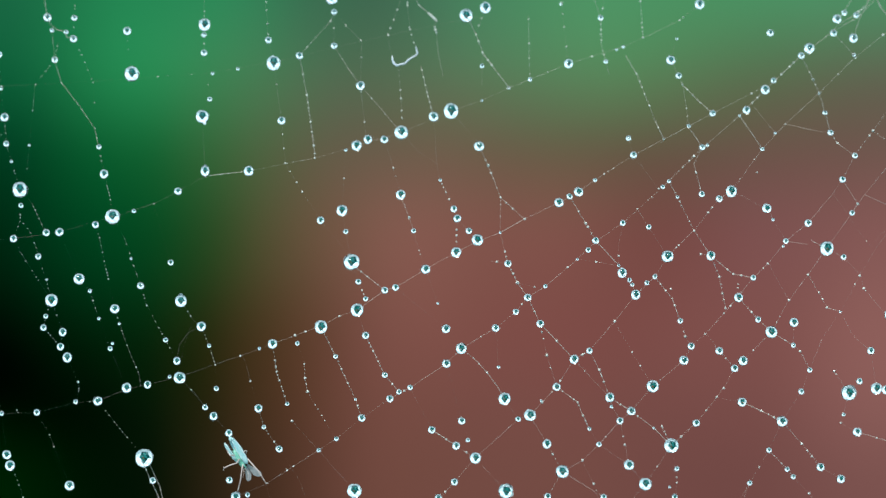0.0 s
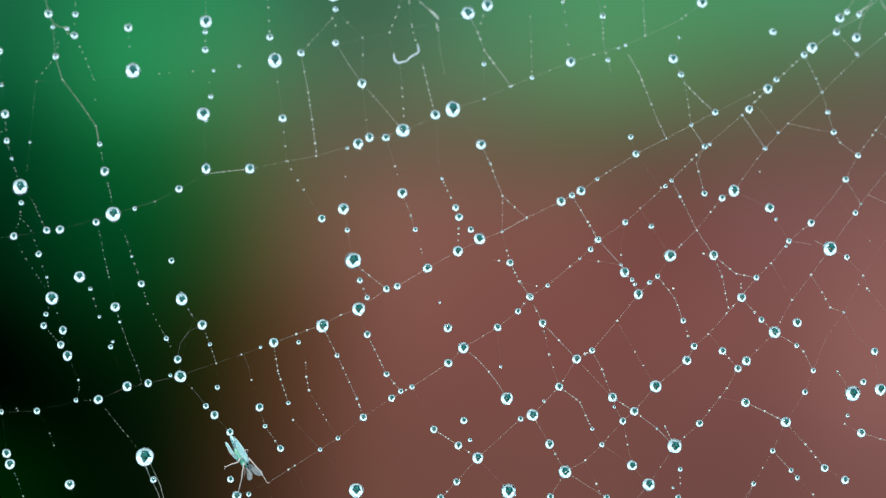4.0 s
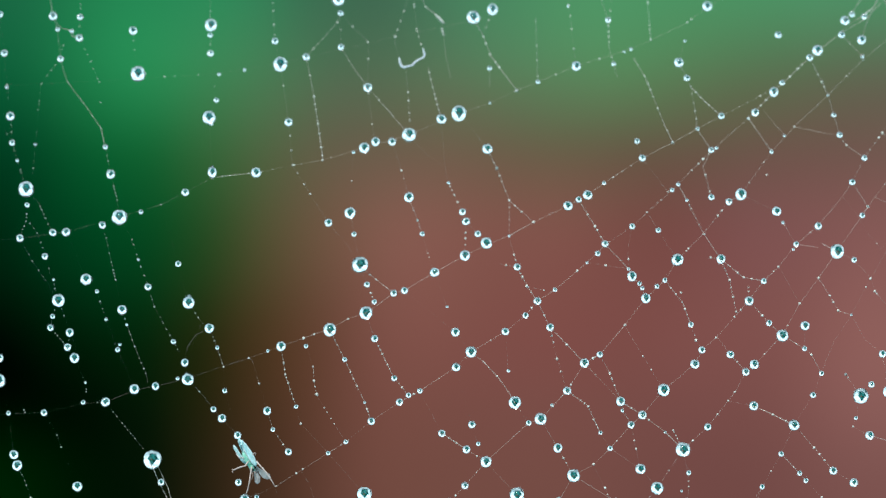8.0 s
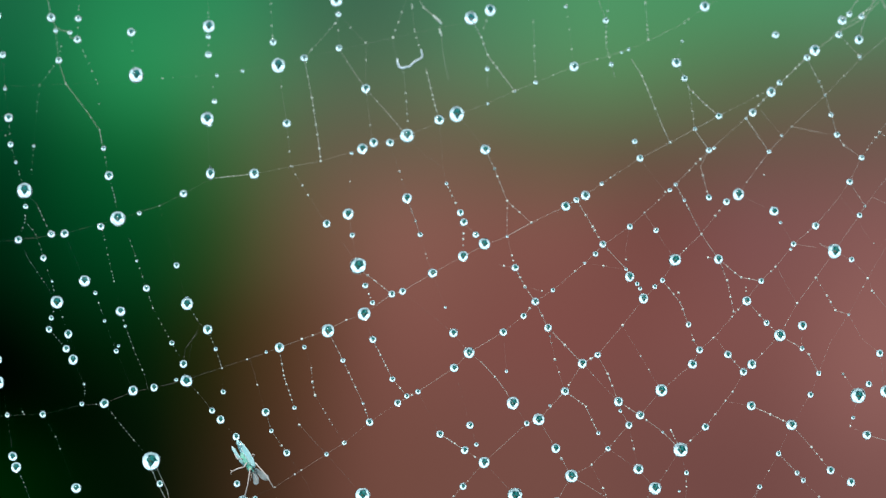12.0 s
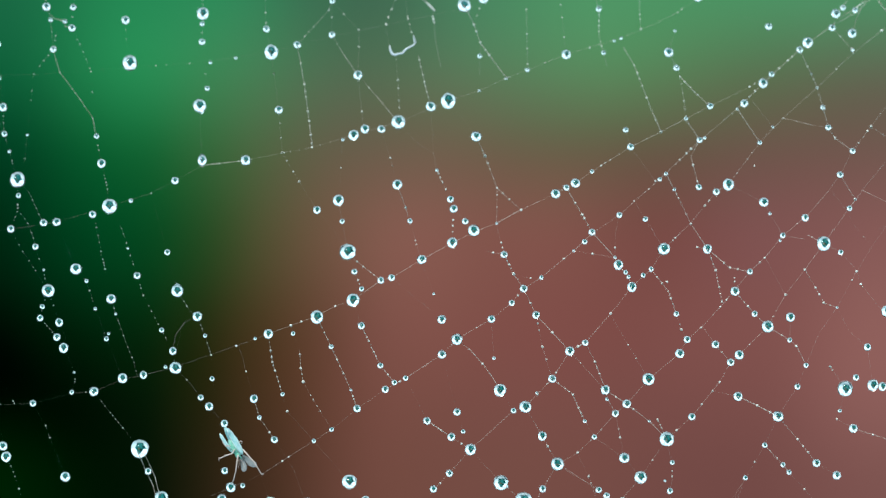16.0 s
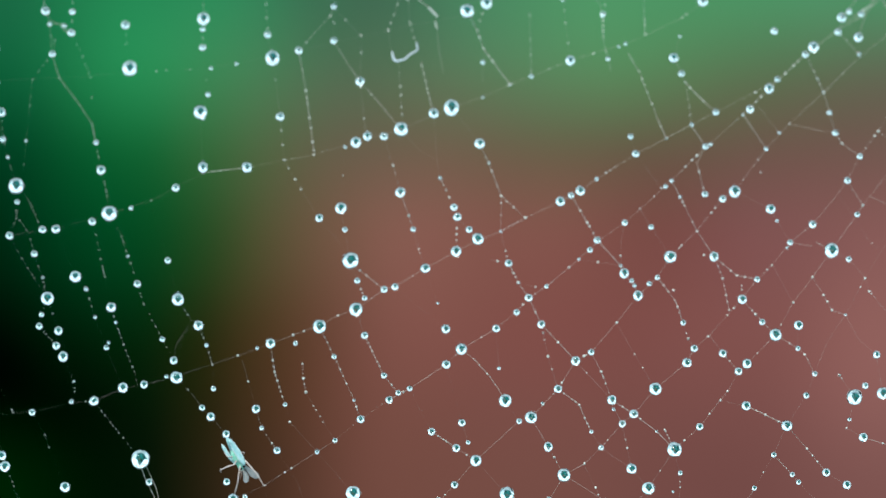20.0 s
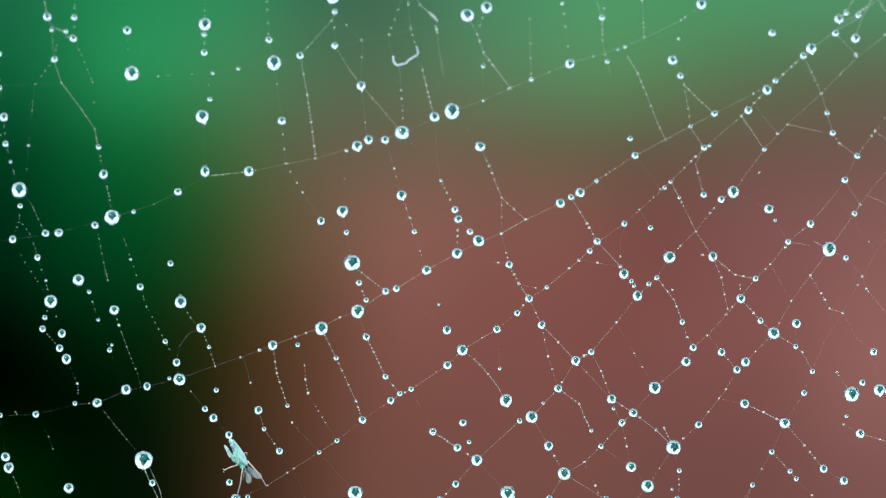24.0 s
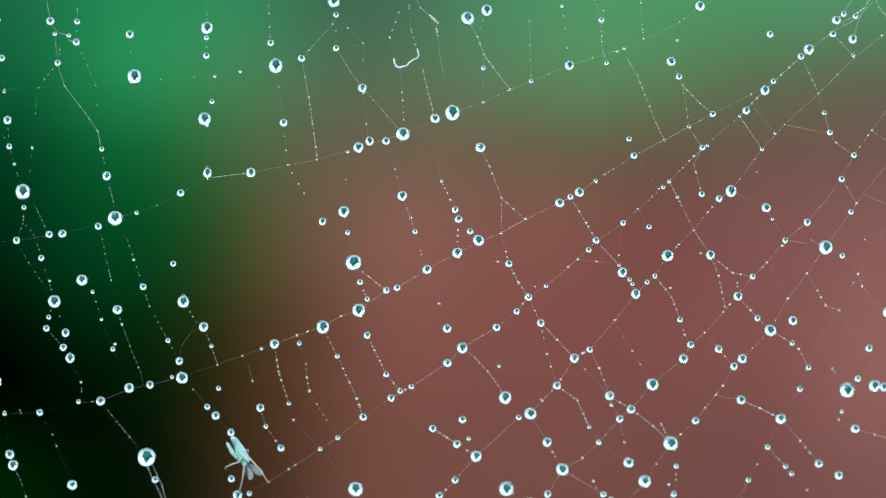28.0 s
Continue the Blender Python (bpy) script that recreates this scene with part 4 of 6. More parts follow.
thread("spiral_thread", 0.537, 0, 0.6, (8.30, -10.19), (8.84, -11.08))
thread("spiral_thread", 1.02, 0, 1, (5.51, -4.23), (5.89, -6.05), (6.44, -7.82))
thread("spiral_thread", 2.15, 0.29, 1.15, (8.30, -5.77), (8.87, -6.86), (9.45, -8.42), (9.64, -9.00), (10.03, -9.74))
thread("spiral_thread", 0.975, 0, 1, (8.84, -11.08), (10.54, -12.24), (11.47, -13.33))
thread("spiral_thread", 0.731, 0, 0.6, (7.88, -12.01), (8.58, -13.39), (8.97, -14.54))
thread("spiral_thread", 0.731, 0, 0.6, (10.03, -9.74), (10.31, -11.12), (10.54, -12.24))
thread("spiral_thread", 0.537, 0, 0.6, (3.14, -6.69), (2.98, -4.48))
thread("spiral_thread", 0.375, 0, 0.6, (-0.29, -3.08), (-0.99, -1.15))
thread("spiral_thread", 2.71, 0.24, 1.15, (7.18, 2.98), (8.14, 1.38), (8.65, 0.48), (9.96, -0.93), (10.15, -1.35), (10.73, -2.02), (10.92, -2.59))
thread("spiral_thread", 0.731, 0, 0.6, (7.62, -0.58), (8.71, -0.74), (9.96, -0.93))
thread("spiral_thread", 3.0, 0.19, 1.15, (10.38, 10.92), (10.99, 9.90), (12.04, 7.24), (12.52, 6.21))
thread("spiral_thread", 0.731, 0, 0.6, (10.51, 6.28), (10.80, 5.32))
thread("spiral_thread", 0.731, 0, 0.6, (10.80, 5.32), (12.24, 3.40))
thread("spiral_thread", 0.975, 0, 1, (11.02, 2.27), (11.66, 1.25), (12.72, -0.42))
thread("spiral_thread", 0.731, 0, 0.6, (10.19, 1.47), (9.96, 0.35), (9.96, -0.93))
thread("spiral_thread", 0.975, 0, 1, (2.72, -0.67), (3.68, -0.83))
thread("spiral_thread", 0.731, 0, 0.6, (4.23, -1.92), (5.19, -2.15))
thread("spiral_thread", 1.56, 0.29, 1.15, (12.91, 10.70), (13.36, 9.83), (13.58, 9.32))
thread("spiral_thread", 2.6, 0.19, 1.15, (13.58, 9.32), (14.45, 8.42), (15.28, 7.69))
thread("spiral_thread", 1.56, 0.34, 1.15, (13.58, 9.32), (13.84, 7.72), (13.90, 6.95))
thread("spiral_thread", 2.6, 0.19, 1.15, (13.90, 6.95), (14.70, 5.77))
thread("spiral_thread", 2.36, 0.29, 1.15, (14.22, 4.84), (14.67, 3.11))
thread("spiral_thread", 1.99, 0.38, 1.15, (14.70, 5.77), (14.22, 4.84))
thread("spiral_thread", 2.36, 0.24, 1.15, (12.81, 3.84), (13.29, 2.95), (14.22, 1.06), (15.18, -0.38))
thread("spiral_thread", 2.36, 0.17, 1.15, (15.18, -0.38), (16.43, -1.41), (17.59, -1.63))
thread("spiral_thread", 1.99, 0.22, 1.15, (15.18, -0.38), (15.66, -1.57), (16.02, -3.36))
thread("spiral_thread", 1.02, 0, 1, (14.61, -0.29), (15.18, -0.38))
thread("spiral_thread", 2.61, 0.19, 1.15, (12.01, -1.57), (13.01, -2.85), (13.45, -4.07))
thread("spiral_thread", 1.02, 0, 1, (13.45, -4.07), (13.74, -4.97), (14.06, -5.51))
thread("spiral_thread", 0.975, 0, 1, (9.71, -4.13), (11.88, -7.78))
thread("spiral_thread", 0.975, 0, 1, (14.93, -4.77), (15.66, -5.77))
thread("spiral_thread", 1.99, 0.22, 1.15, (15.66, -5.77), (16.53, -6.76))
thread("spiral_thread", 2.45, 0.29, 1.15, (16.75, -2.75), (17.87, -4.00), (18.61, -4.71))
thread("spiral_thread", 1.99, 0.38, 1.15, (18.61, -4.71), (19.86, -5.45), (20.28, -5.83), (20.79, -6.86))
thread("spiral_thread", 0.731, 0, 0.6, (16.34, 3.27), (18.35, 2.31))
thread("spiral_thread", 1.14, 0, 1, (18.35, 2.31), (18.71, 1.67), (19.44, 0.45))
thread("spiral_thread", 2.15, 0, 1.15, (19.44, 0.45), (20.69, 0.26))
thread("spiral_thread", 1.99, 0.38, 1.15, (20.89, 0.48), (21.75, 0.03))
thread("spiral_thread", 0.975, 0, 1, (21.75, 0.03), (22.71, -0.45), (23.64, -1.47))
thread("spiral_thread", 0.731, 0, 0.6, (18.45, -0.80), (19.60, -2.91))
thread("spiral_thread", 2.61, 0.26, 1.15, (16.82, 7.56), (18.10, 5.67))
thread("spiral_thread", 1.14, 0, 1, (17.65, 8.04), (18.84, 6.57))
thread("spiral_thread", 2.15, 0, 1.15, (19.41, 7.08), (21.17, 6.69))
thread("spiral_thread", 0.731, 0, 0.6, (21.17, 6.69), (21.97, 6.60))
thread("spiral_thread", 2.61, 0.26, 1.15, (20.31, 10.96), (20.98, 9.61), (21.33, 8.84), (21.65, 7.72), (21.97, 6.60))
thread("spiral_thread", 1.99, 0.34, 1.15, (21.97, 6.60), (22.33, 6.02), (23.35, 5.29))
thread("spiral_thread", 1.1, 0.43, 1, (24.37, 6.69), (25.34, 6.05))
thread("spiral_thread", 1.56, 0.34, 1.15, (22.13, 12.24), (23.29, 11.02))
thread("spiral_thread", 1.99, 0.38, 1.15, (22.65, 3.94), (23.51, 2.56))
thread("spiral_thread", 1.56, 0, 1.15, (23.19, 2.05), (23.51, 2.56))
thread("spiral_thread", 1.56, 0, 1.15, (23.90, 3.08), (25.11, 2.53), (26.14, 2.21))
thread("spiral_thread", 1.56, 0.34, 1.15, (20.69, -1.47), (21.33, -2.50), (21.78, -3.33), (22.52, -3.56))
thread("spiral_thread", 0.731, 0, 0.6, (22.52, -3.56), (23.26, -4.93), (24.25, -5.77))
thread("spiral_thread", 1.14, 0, 1, (23.64, -1.47), (23.86, -2.24), (25.11, -3.72), (25.82, -4.61))
thread("spiral_thread", 0.731, 0, 0.6, (19.89, -4.16), (19.86, -5.45))
thread("spiral_thread", 0.731, 0, 0.6, (16.72, -1.89), (16.75, -2.75))
thread("spiral_thread", 1.56, 0.34, 1.15, (12.40, -10.03), (12.94, -11.15))
thread("spiral_thread", 0.731, 0, 0.6, (12.91, -11.15), (13.23, -12.46), (13.26, -13.29), (13.13, -14.51))
thread("spiral_thread", 0.731, 0, 0.6, (15.57, -8.42), (16.95, -8.68))
thread("spiral_thread", 3.3, 0.19, 1.15, (16.95, -8.68), (18.07, -9.19), (19.22, -9.77))
thread("spiral_thread", 1.56, 0.26, 1.15, (19.22, -9.77), (20.37, -11.08), (21.40, -12.36))
thread("spiral_thread", 0.731, 0, 0.6, (21.40, -12.36), (22.55, -13.04))
thread("spiral_thread", 1.99, 0.34, 1.15, (18.48, -11.40), (19.51, -12.49), (19.86, -12.91))
thread("spiral_thread", 0.731, 0, 0.6, (19.86, -12.91), (20.76, -13.87), (21.33, -14.54))
thread("spiral_thread", 0.975, 0, 1, (17.39, -13.26), (16.91, -14.54))
thread("spiral_thread", 1.14, 0, 1, (22.17, -6.92), (23.00, -8.14))
thread("spiral_thread", 0.731, 0, 0.6, (23.00, -8.14), (22.71, -9.39), (22.55, -9.87), (23.48, -10.38))
thread("spiral_thread", 1.99, 0.34, 1.15, (23.48, -10.38), (25.11, -10.86), (26.14, -11.18))
thread("spiral_thread", 0.731, 0, 0.6, (24.25, -5.77), (24.57, -7.91))
thread("spiral_thread", 0.731, 0, 0.6, (23.00, -8.14), (23.61, -7.50))
thread("spiral_thread", 0.731, 0, 0.6, (24.57, -7.91), (25.50, -8.04))
thread("spiral_thread", 0.12, 0, 1, (17.81, 4.36), (18.10, 5.67))
thread("spiral_thread", 0.12, 0, 0.6, (18.55, 12.24), (20.31, 10.96))
thread("spiral_thread", 0.12, 0, 0.6, (14.54, 13.81), (18.55, 12.24))
thread("spiral_thread", 2.6, 0.4, 1, (22.32, 13.07), (22.71, 13.42), (23.09, 14.00), (23.64, 14.77))
thread("spiral_thread", 3.07, 0, 1, (23.25, 13.20), (23.89, 13.71), (24.12, 14.03), (24.41, 14.57))
thread("spiral_thread", 2.6, 0, 1, (23.32, 12.08), (23.48, 12.65), (23.73, 13.32), (24.05, 13.80), (24.15, 14.57))
thread("spiral_thread", 4.6, 0.7, 1, (24.37, 14.64), (24.79, 13.74), (25.21, 13.23), (26.14, 12.20))
thread("spiral_thread", 2.36, 0, 1, (22.10, 12.27), (22.36, 12.68), (22.93, 13.04), (23.35, 13.26))
thread("spiral_thread", 0.124, 0.42, 0.572, (-25.56, 14.45), (-25.43, 13.20), (-25.18, 11.02), (-25.05, 9.10), (-24.86, 7.46))
thread("spiral_thread", 0.124, 0, 0.572, (-25.75, -3.81), (-25.63, -4.61), (-25.56, -6.21), (-25.37, -7.50), (-25.02, -9.35))
thread("spiral_thread", 0.975, 0, 1, (3.56, -13.71), (4.84, -14.74), (5.64, -15.66))
thread("spiral_thread", 0.6, 0, 1, (-5.03, -13.71), (-4.10, -14.77), (-3.33, -15.66))
thread("spiral_thread", 0.195, 0, 0.39, (-16.14, -13.90), (-15.70, -14.61), (-15.34, -15.66))
thread("spiral_thread", 0.244, 0, 0.6, (-11.76, -14.03), (-12.27, -14.64), (-12.62, -15.66))
thread("spiral_thread", 0.275, 0, 0.6, (-10.06, -13.33), (-9.51, -14.93), (-9.42, -15.66))
thread("spiral_thread", 0.275, 0, 0.6, (-7.66, -14.54), (-7.37, -14.99), (-7.18, -15.66))
thread("spiral_thread", 0.731, 0, 0.6, (9.10, -14.06), (9.55, -14.38), (10.47, -14.77))
thread("spiral_thread", 0.731, 0, 0.6, (16.56, -14.80), (17.39, -13.26))
thread("spiral_thread", 2.6, 0.22, 1.15, (3.24, 0.93), (3.91, 1.31), (4.61, 1.70))
thread("spiral_thread", 0.55, 0, 1, (22.07, 3.17), (22.87, 2.11), (23.51, 1.06), (24.25, 0.16))
thread("spiral_thread", 0.5, 0, 1, (24.25, 0.16), (24.86, 0.93), (26.14, 1.25))
thread("spiral_thread", 0.8, 0, 1, (9.16, 14.64), (9.06, 13.64), (8.94, 13.10))
thread("spiral_thread", 0.2, 0, 1, (-25.30, 6.89), (-25.05, 6.47), (-24.79, 5.99))
thread("spiral_thread", 0.2, 0, 1, (12.68, -2.08), (12.91, -2.27), (13.04, -2.82))

# beads that stand out
beads((-22.49, 13.58, 0.046), (-22.55, 13.87, 0.046), (-20.92, 12.56, 0.058), (-20.85, 13.80, 0.052), (-20.85, 13.61, 0.052), (-21.88, 11.50, 0.058), (-21.91, 11.24, 0.046), (-22.10, 11.72, 0.046), (-20.66, 11.27, 0.052), (-20.50, 10.99, 0.052), (-20.31, 10.57, 0.058), (-20.11, 10.15, 0.052), (-19.89, 9.67, 0.052), (-19.83, 9.45, 0.058))
beads((-22.26, 10.35, 0.052), (-22.52, 10.06, 0.052), (-22.74, 9.77, 0.052), (-23.09, 9.32, 0.052), (-21.59, 9.42, 0.071), (-20.72, 8.26, 0.058), (-20.47, 7.91, 0.052), (-20.18, 7.53, 0.052), (-19.76, 8.30, 0.052), (-23.25, 7.85, 0.052), (-23.19, 8.36, 0.039), (-25.02, 9.22, 0.071), (-16.14, 9.74, 0.071), (-15.57, 9.77, 0.046))
beads((-14.25, 9.90, 0.058), (-13.10, 9.32, 0.046), (-13.52, 11.63, 0.071), (-13.68, 13.48, 0.058), (-13.61, 13.23, 0.046), (-17.90, 11.31, 0.052), (-17.87, 11.82, 0.039), (-25.11, 11.08, 0.052), (-10.15, 13.97, 0.081), (-10.09, 13.52, 0.081), (-9.99, 12.78, 0.081), (-9.93, 12.20, 0.071), (-9.35, 9.35, 0.081), (-6.34, 12.91, 0.092))
beads((-6.28, 12.52, 0.071), (-7.72, 11.43, 0.071), (-5.48, 12.72, 0.081), (-4.68, 11.82, 0.092), (-7.98, 9.90, 0.081), (-7.75, 8.71, 0.112), (-7.66, 8.30, 0.081), (-7.62, 8.01, 0.092), (-7.53, 7.21, 0.112), (-4.61, 10.86, 0.081), (-4.71, 8.90, 0.081), (-4.42, 7.21, 0.081), (-3.97, 8.62, 0.081), (-2.50, 9.00, 0.092))
beads((-2.43, 8.52, 0.092), (-2.34, 7.85, 0.081), (-2.27, 7.43, 0.081), (-1.25, 10.12, 0.081), (-1.12, 9.74, 0.081), (-1.02, 9.29, 0.092), (-0.93, 8.90, 0.092), (-0.83, 8.65, 0.081), (-0.74, 8.33, 0.081), (-0.67, 8.04, 0.071), (-1.86, 12.59, 0.071), (-2.05, 13.97, 0.081), (-3.20, 12.20, 0.081), (-1.38, 13.84, 0.081))
beads((1.86, 12.14, 0.112), (1.99, 11.76, 0.112), (2.21, 11.15, 0.112), (2.53, 10.70, 0.092), (2.75, 10.44, 0.122), (3.78, 9.13, 0.122), (3.65, 9.03, 0.081), (2.15, 13.10, 0.081), (2.02, 12.68, 0.071), (4.87, 11.66, 0.081), (4.87, 10.83, 0.071), (4.87, 9.96, 0.071), (4.84, 13.00, 0.071), (6.60, 13.90, 0.112))
beads((8.46, 10.86, 0.092), (9.00, 12.75, 0.081), (8.97, 12.43, 0.092), (9.00, 12.17, 0.092), (9.03, 11.85, 0.081), (9.03, 10.99, 0.081), (9.06, 13.64, 0.081), (11.11, 14.06, 0.092), (11.27, 12.84, 0.081), (11.31, 12.56, 0.081), (11.34, 12.01, 0.112), (10.95, 9.93, 0.092), (11.15, 9.48, 0.092), (11.27, 9.16, 0.092))
beads((11.43, 8.78, 0.092), (11.72, 8.14, 0.112), (5.96, 9.99, 0.071), (13.58, 9.35, 0.092), (13.87, 9.06, 0.092), (14.19, 8.78, 0.071), (14.45, 8.52, 0.071), (14.61, 8.33, 0.081), (13.80, 7.98, 0.081), (13.93, 7.53, 0.071), (17.49, 8.78, 0.112), (17.81, 8.58, 0.112), (17.55, 8.26, 0.092), (19.15, 9.93, 0.112))
beads((19.60, 10.38, 0.112), (19.83, 10.60, 0.092), (20.79, 10.03, 0.081), (20.98, 9.61, 0.112), (21.33, 8.84, 0.112), (21.11, 9.32, 0.081), (23.22, 11.02, 0.142), (23.41, 10.83, 0.112), (22.58, 11.72, 0.071), (19.41, 7.05, 0.092), (13.42, 12.97, 0.081), (13.68, 13.10, 0.081), (22.45, 9.87, 0.071), (-24.86, 6.95, 0.052))
beads((-24.79, 6.57, 0.052), (-25.05, 6.47, 0.052), (-24.63, 5.64, 0.046), (-24.25, 4.45, 0.052), (-24.21, 4.29, 0.046), (-23.57, 4.55, 0.046), (-19.70, 6.85, 0.071), (-19.63, 6.50, 0.052), (-19.60, 6.28, 0.058), (-19.57, 6.12, 0.046), (-19.44, 5.28, 0.058), (-19.35, 5.00, 0.058), (-19.09, 3.56, 0.058), (-19.06, 3.40, 0.052))
beads((-19.03, 3.17, 0.058), (-18.99, 3.01, 0.058), (-18.93, 2.79, 0.058), (-16.37, 2.56, 0.058), (-12.94, 4.13, 0.052), (-12.81, 4.13, 0.052), (-12.65, 4.16, 0.052), (-12.52, 4.20, 0.058), (-23.93, 1.95, 0.071), (-23.89, 1.76, 0.052), (-23.96, 1.54, 0.052), (-24.05, 1.25, 0.052), (-23.77, 1.44, 0.052), (-23.57, 1.15, 0.046))
beads((-23.38, 0.90, 0.046), (-23.19, 0.35, 0.052), (-23.06, 0.06, 0.046), (-23.19, 2.40, 0.046), (-23.13, 2.21, 0.058), (-23.03, 1.95, 0.046), (-22.93, 1.73, 0.058), (-22.77, 1.38, 0.058), (-19.47, 0.64, 0.058), (-19.41, 0.19, 0.039), (-17.90, 0.29, 0.058), (-18.03, 0.58, 0.046), (-9.00, 5.70, 0.092), (-9.10, 6.50, 0.071))
beads((-8.97, 4.87, 0.092), (-8.84, 4.87, 0.071), (-8.68, 4.39, 0.081), (-8.30, 3.78, 0.112), (-7.98, 3.24, 0.112), (-7.46, 6.66, 0.112), (-7.40, 5.86, 0.122), (-7.33, 5.41, 0.092), (-7.27, 5.16, 0.112), (-5.54, 4.00, 0.071), (-2.85, 4.58, 0.112), (-2.69, 4.13, 0.061), (-1.95, 1.76, 0.122), (-2.11, 2.37, 0.061))
beads((-0.03, 3.72, 0.081), (0.03, 3.49, 0.081), (0.19, 3.20, 0.081), (-12.46, 4.23, 0.052), (-12.17, 4.26, 0.052), (-11.43, 4.39, 0.068), (-1.31, -0.06, 0.081), (2.56, 4.74, 0.122), (2.72, 4.32, 0.112), (2.43, 5.03, 0.071), (2.85, 4.00, 0.071), (3.07, 3.46, 0.071), (3.30, 2.95, 0.122), (3.62, 2.66, 0.081))
beads((3.97, 2.31, 0.112), (4.64, 1.70, 0.142), (3.27, 2.53, 0.071), (3.27, 1.86, 0.061), (9.13, 4.26, 0.092), (9.35, 4.42, 0.061), (9.64, 4.61, 0.061), (7.66, 2.11, 0.112), (8.10, 1.47, 0.153), (8.20, 1.25, 0.142), (8.46, 0.90, 0.092), (0.35, 2.82, 0.122), (0.13, 3.24, 0.081), (0.77, 1.09, 0.122))
beads((0.77, 0.77, 0.122), (0.77, 0.42, 0.081), (11.02, 2.27, 0.092), (11.79, 3.01, 0.071), (12.24, 3.43, 0.112), (12.52, 6.21, 0.112), (12.24, 6.89, 0.081), (14.25, 5.22, 0.142), (14.00, 4.96, 0.112), (13.61, 4.61, 0.092), (14.25, 4.32, 0.122), (14.57, 3.43, 0.092), (18.10, 4.23, 0.092), (13.42, 2.69, 0.092))
beads((13.55, 2.47, 0.081), (14.22, 1.02, 0.122), (14.00, 1.57, 0.071), (15.31, 2.31, 0.092), (15.09, 2.02, 0.122), (13.45, 0.13, 0.112), (13.32, 0.00, 0.081), (22.36, 6.02, 0.122), (22.16, 6.25, 0.071), (24.15, 6.44, 0.122), (24.37, 6.69, 0.142), (23.73, 5.73, 0.071), (23.48, 2.56, 0.112), (20.31, 1.06, 0.071))
beads((17.62, 5.09, 0.071), (16.72, 4.04, 0.061), (23.96, 0.42, 0.061), (-23.61, -0.67, 0.058), (-23.29, -1.22, 0.058), (-23.03, -1.57, 0.052), (-22.93, -1.76, 0.046), (-23.83, -0.29, 0.046), (-22.65, -1.09, 0.052), (-22.36, -1.99, 0.046), (-22.26, -2.21, 0.058), (-22.42, -3.43, 0.046), (-21.88, -3.75, 0.071), (-22.39, -4.77, 0.046))
beads((-22.26, -4.90, 0.058), (-22.13, -5.09, 0.046), (-21.97, -5.28, 0.046), (-19.79, -2.91, 0.078), (-19.67, -3.33, 0.046), (-19.28, -0.19, 0.058), (-19.19, -0.70, 0.058), (-19.09, -1.15, 0.058), (-19.06, -1.35, 0.058), (-19.06, -1.51, 0.052), (-18.96, -1.70, 0.078), (-17.78, -0.26, 0.058), (-17.55, -0.96, 0.058), (-17.36, -1.44, 0.058))
beads((-16.98, -2.59, 0.046), (-16.91, -2.79, 0.052), (-16.78, -3.20, 0.078), (-16.88, -3.20, 0.046), (-16.46, -3.78, 0.046), (-16.27, -4.10, 0.052), (-16.08, -4.45, 0.058), (-15.89, -4.80, 0.058), (-15.57, -5.32, 0.046), (-15.44, -5.57, 0.052), (-18.45, -3.91, 0.071), (-18.19, -4.61, 0.046), (-18.13, -4.80, 0.046), (-18.00, -5.09, 0.046))
beads((-17.87, -5.45, 0.071), (-17.74, -5.80, 0.046), (-17.58, -6.09, 0.052), (-17.49, -6.37, 0.046), (-17.36, -6.69, 0.078), (-17.23, -6.95, 0.046), (-14.51, -3.56, 0.058), (-14.32, -3.81, 0.071), (-13.48, -4.87, 0.052), (-13.42, -5.09, 0.071), (-13.13, -5.89, 0.058), (-13.04, -6.18, 0.052), (-12.97, -6.37, 0.046), (-12.91, -6.57, 0.091))
beads((-11.50, -6.02, 0.106), (-8.39, -4.87, 0.142), (-7.82, -4.58, 0.112), (-5.89, -3.75, 0.112), (-6.57, -4.96, 0.071), (-6.44, -5.28, 0.081), (-6.25, -5.67, 0.071), (-5.89, -6.34, 0.071), (-5.73, -6.79, 0.112), (-4.58, -1.19, 0.112), (-4.23, -1.47, 0.092), (-4.13, -1.57, 0.061), (-3.84, -1.86, 0.071), (-3.68, -1.99, 0.071))
beads((-4.61, -2.34, 0.112), (-4.45, -2.53, 0.071), (-4.20, -5.32, 0.081), (-4.07, -5.54, 0.081), (-3.94, -5.77, 0.112), (-3.81, -6.15, 0.071), (-3.65, -6.37, 0.112), (-3.56, -6.63, 0.081), (-1.25, -0.29, 0.061), (-9.51, -6.31, 0.112), (-9.45, -6.69, 0.092), (-9.48, -6.98, 0.122), (-9.38, -7.14, 0.081), (-8.04, -6.53, 0.081))
beads((3.49, -0.16, 0.112), (3.56, -0.45, 0.092), (3.84, -1.19, 0.081), (3.94, -1.41, 0.142), (4.07, -1.63, 0.071), (4.23, -1.89, 0.153), (4.42, -2.27, 0.061), (3.04, -0.83, 0.122), (7.05, -1.02, 0.122), (8.68, -0.74, 0.122), (5.19, -2.15, 0.092), (4.52, -3.17, 0.112), (5.25, -3.52, 0.112), (5.54, -4.71, 0.112))
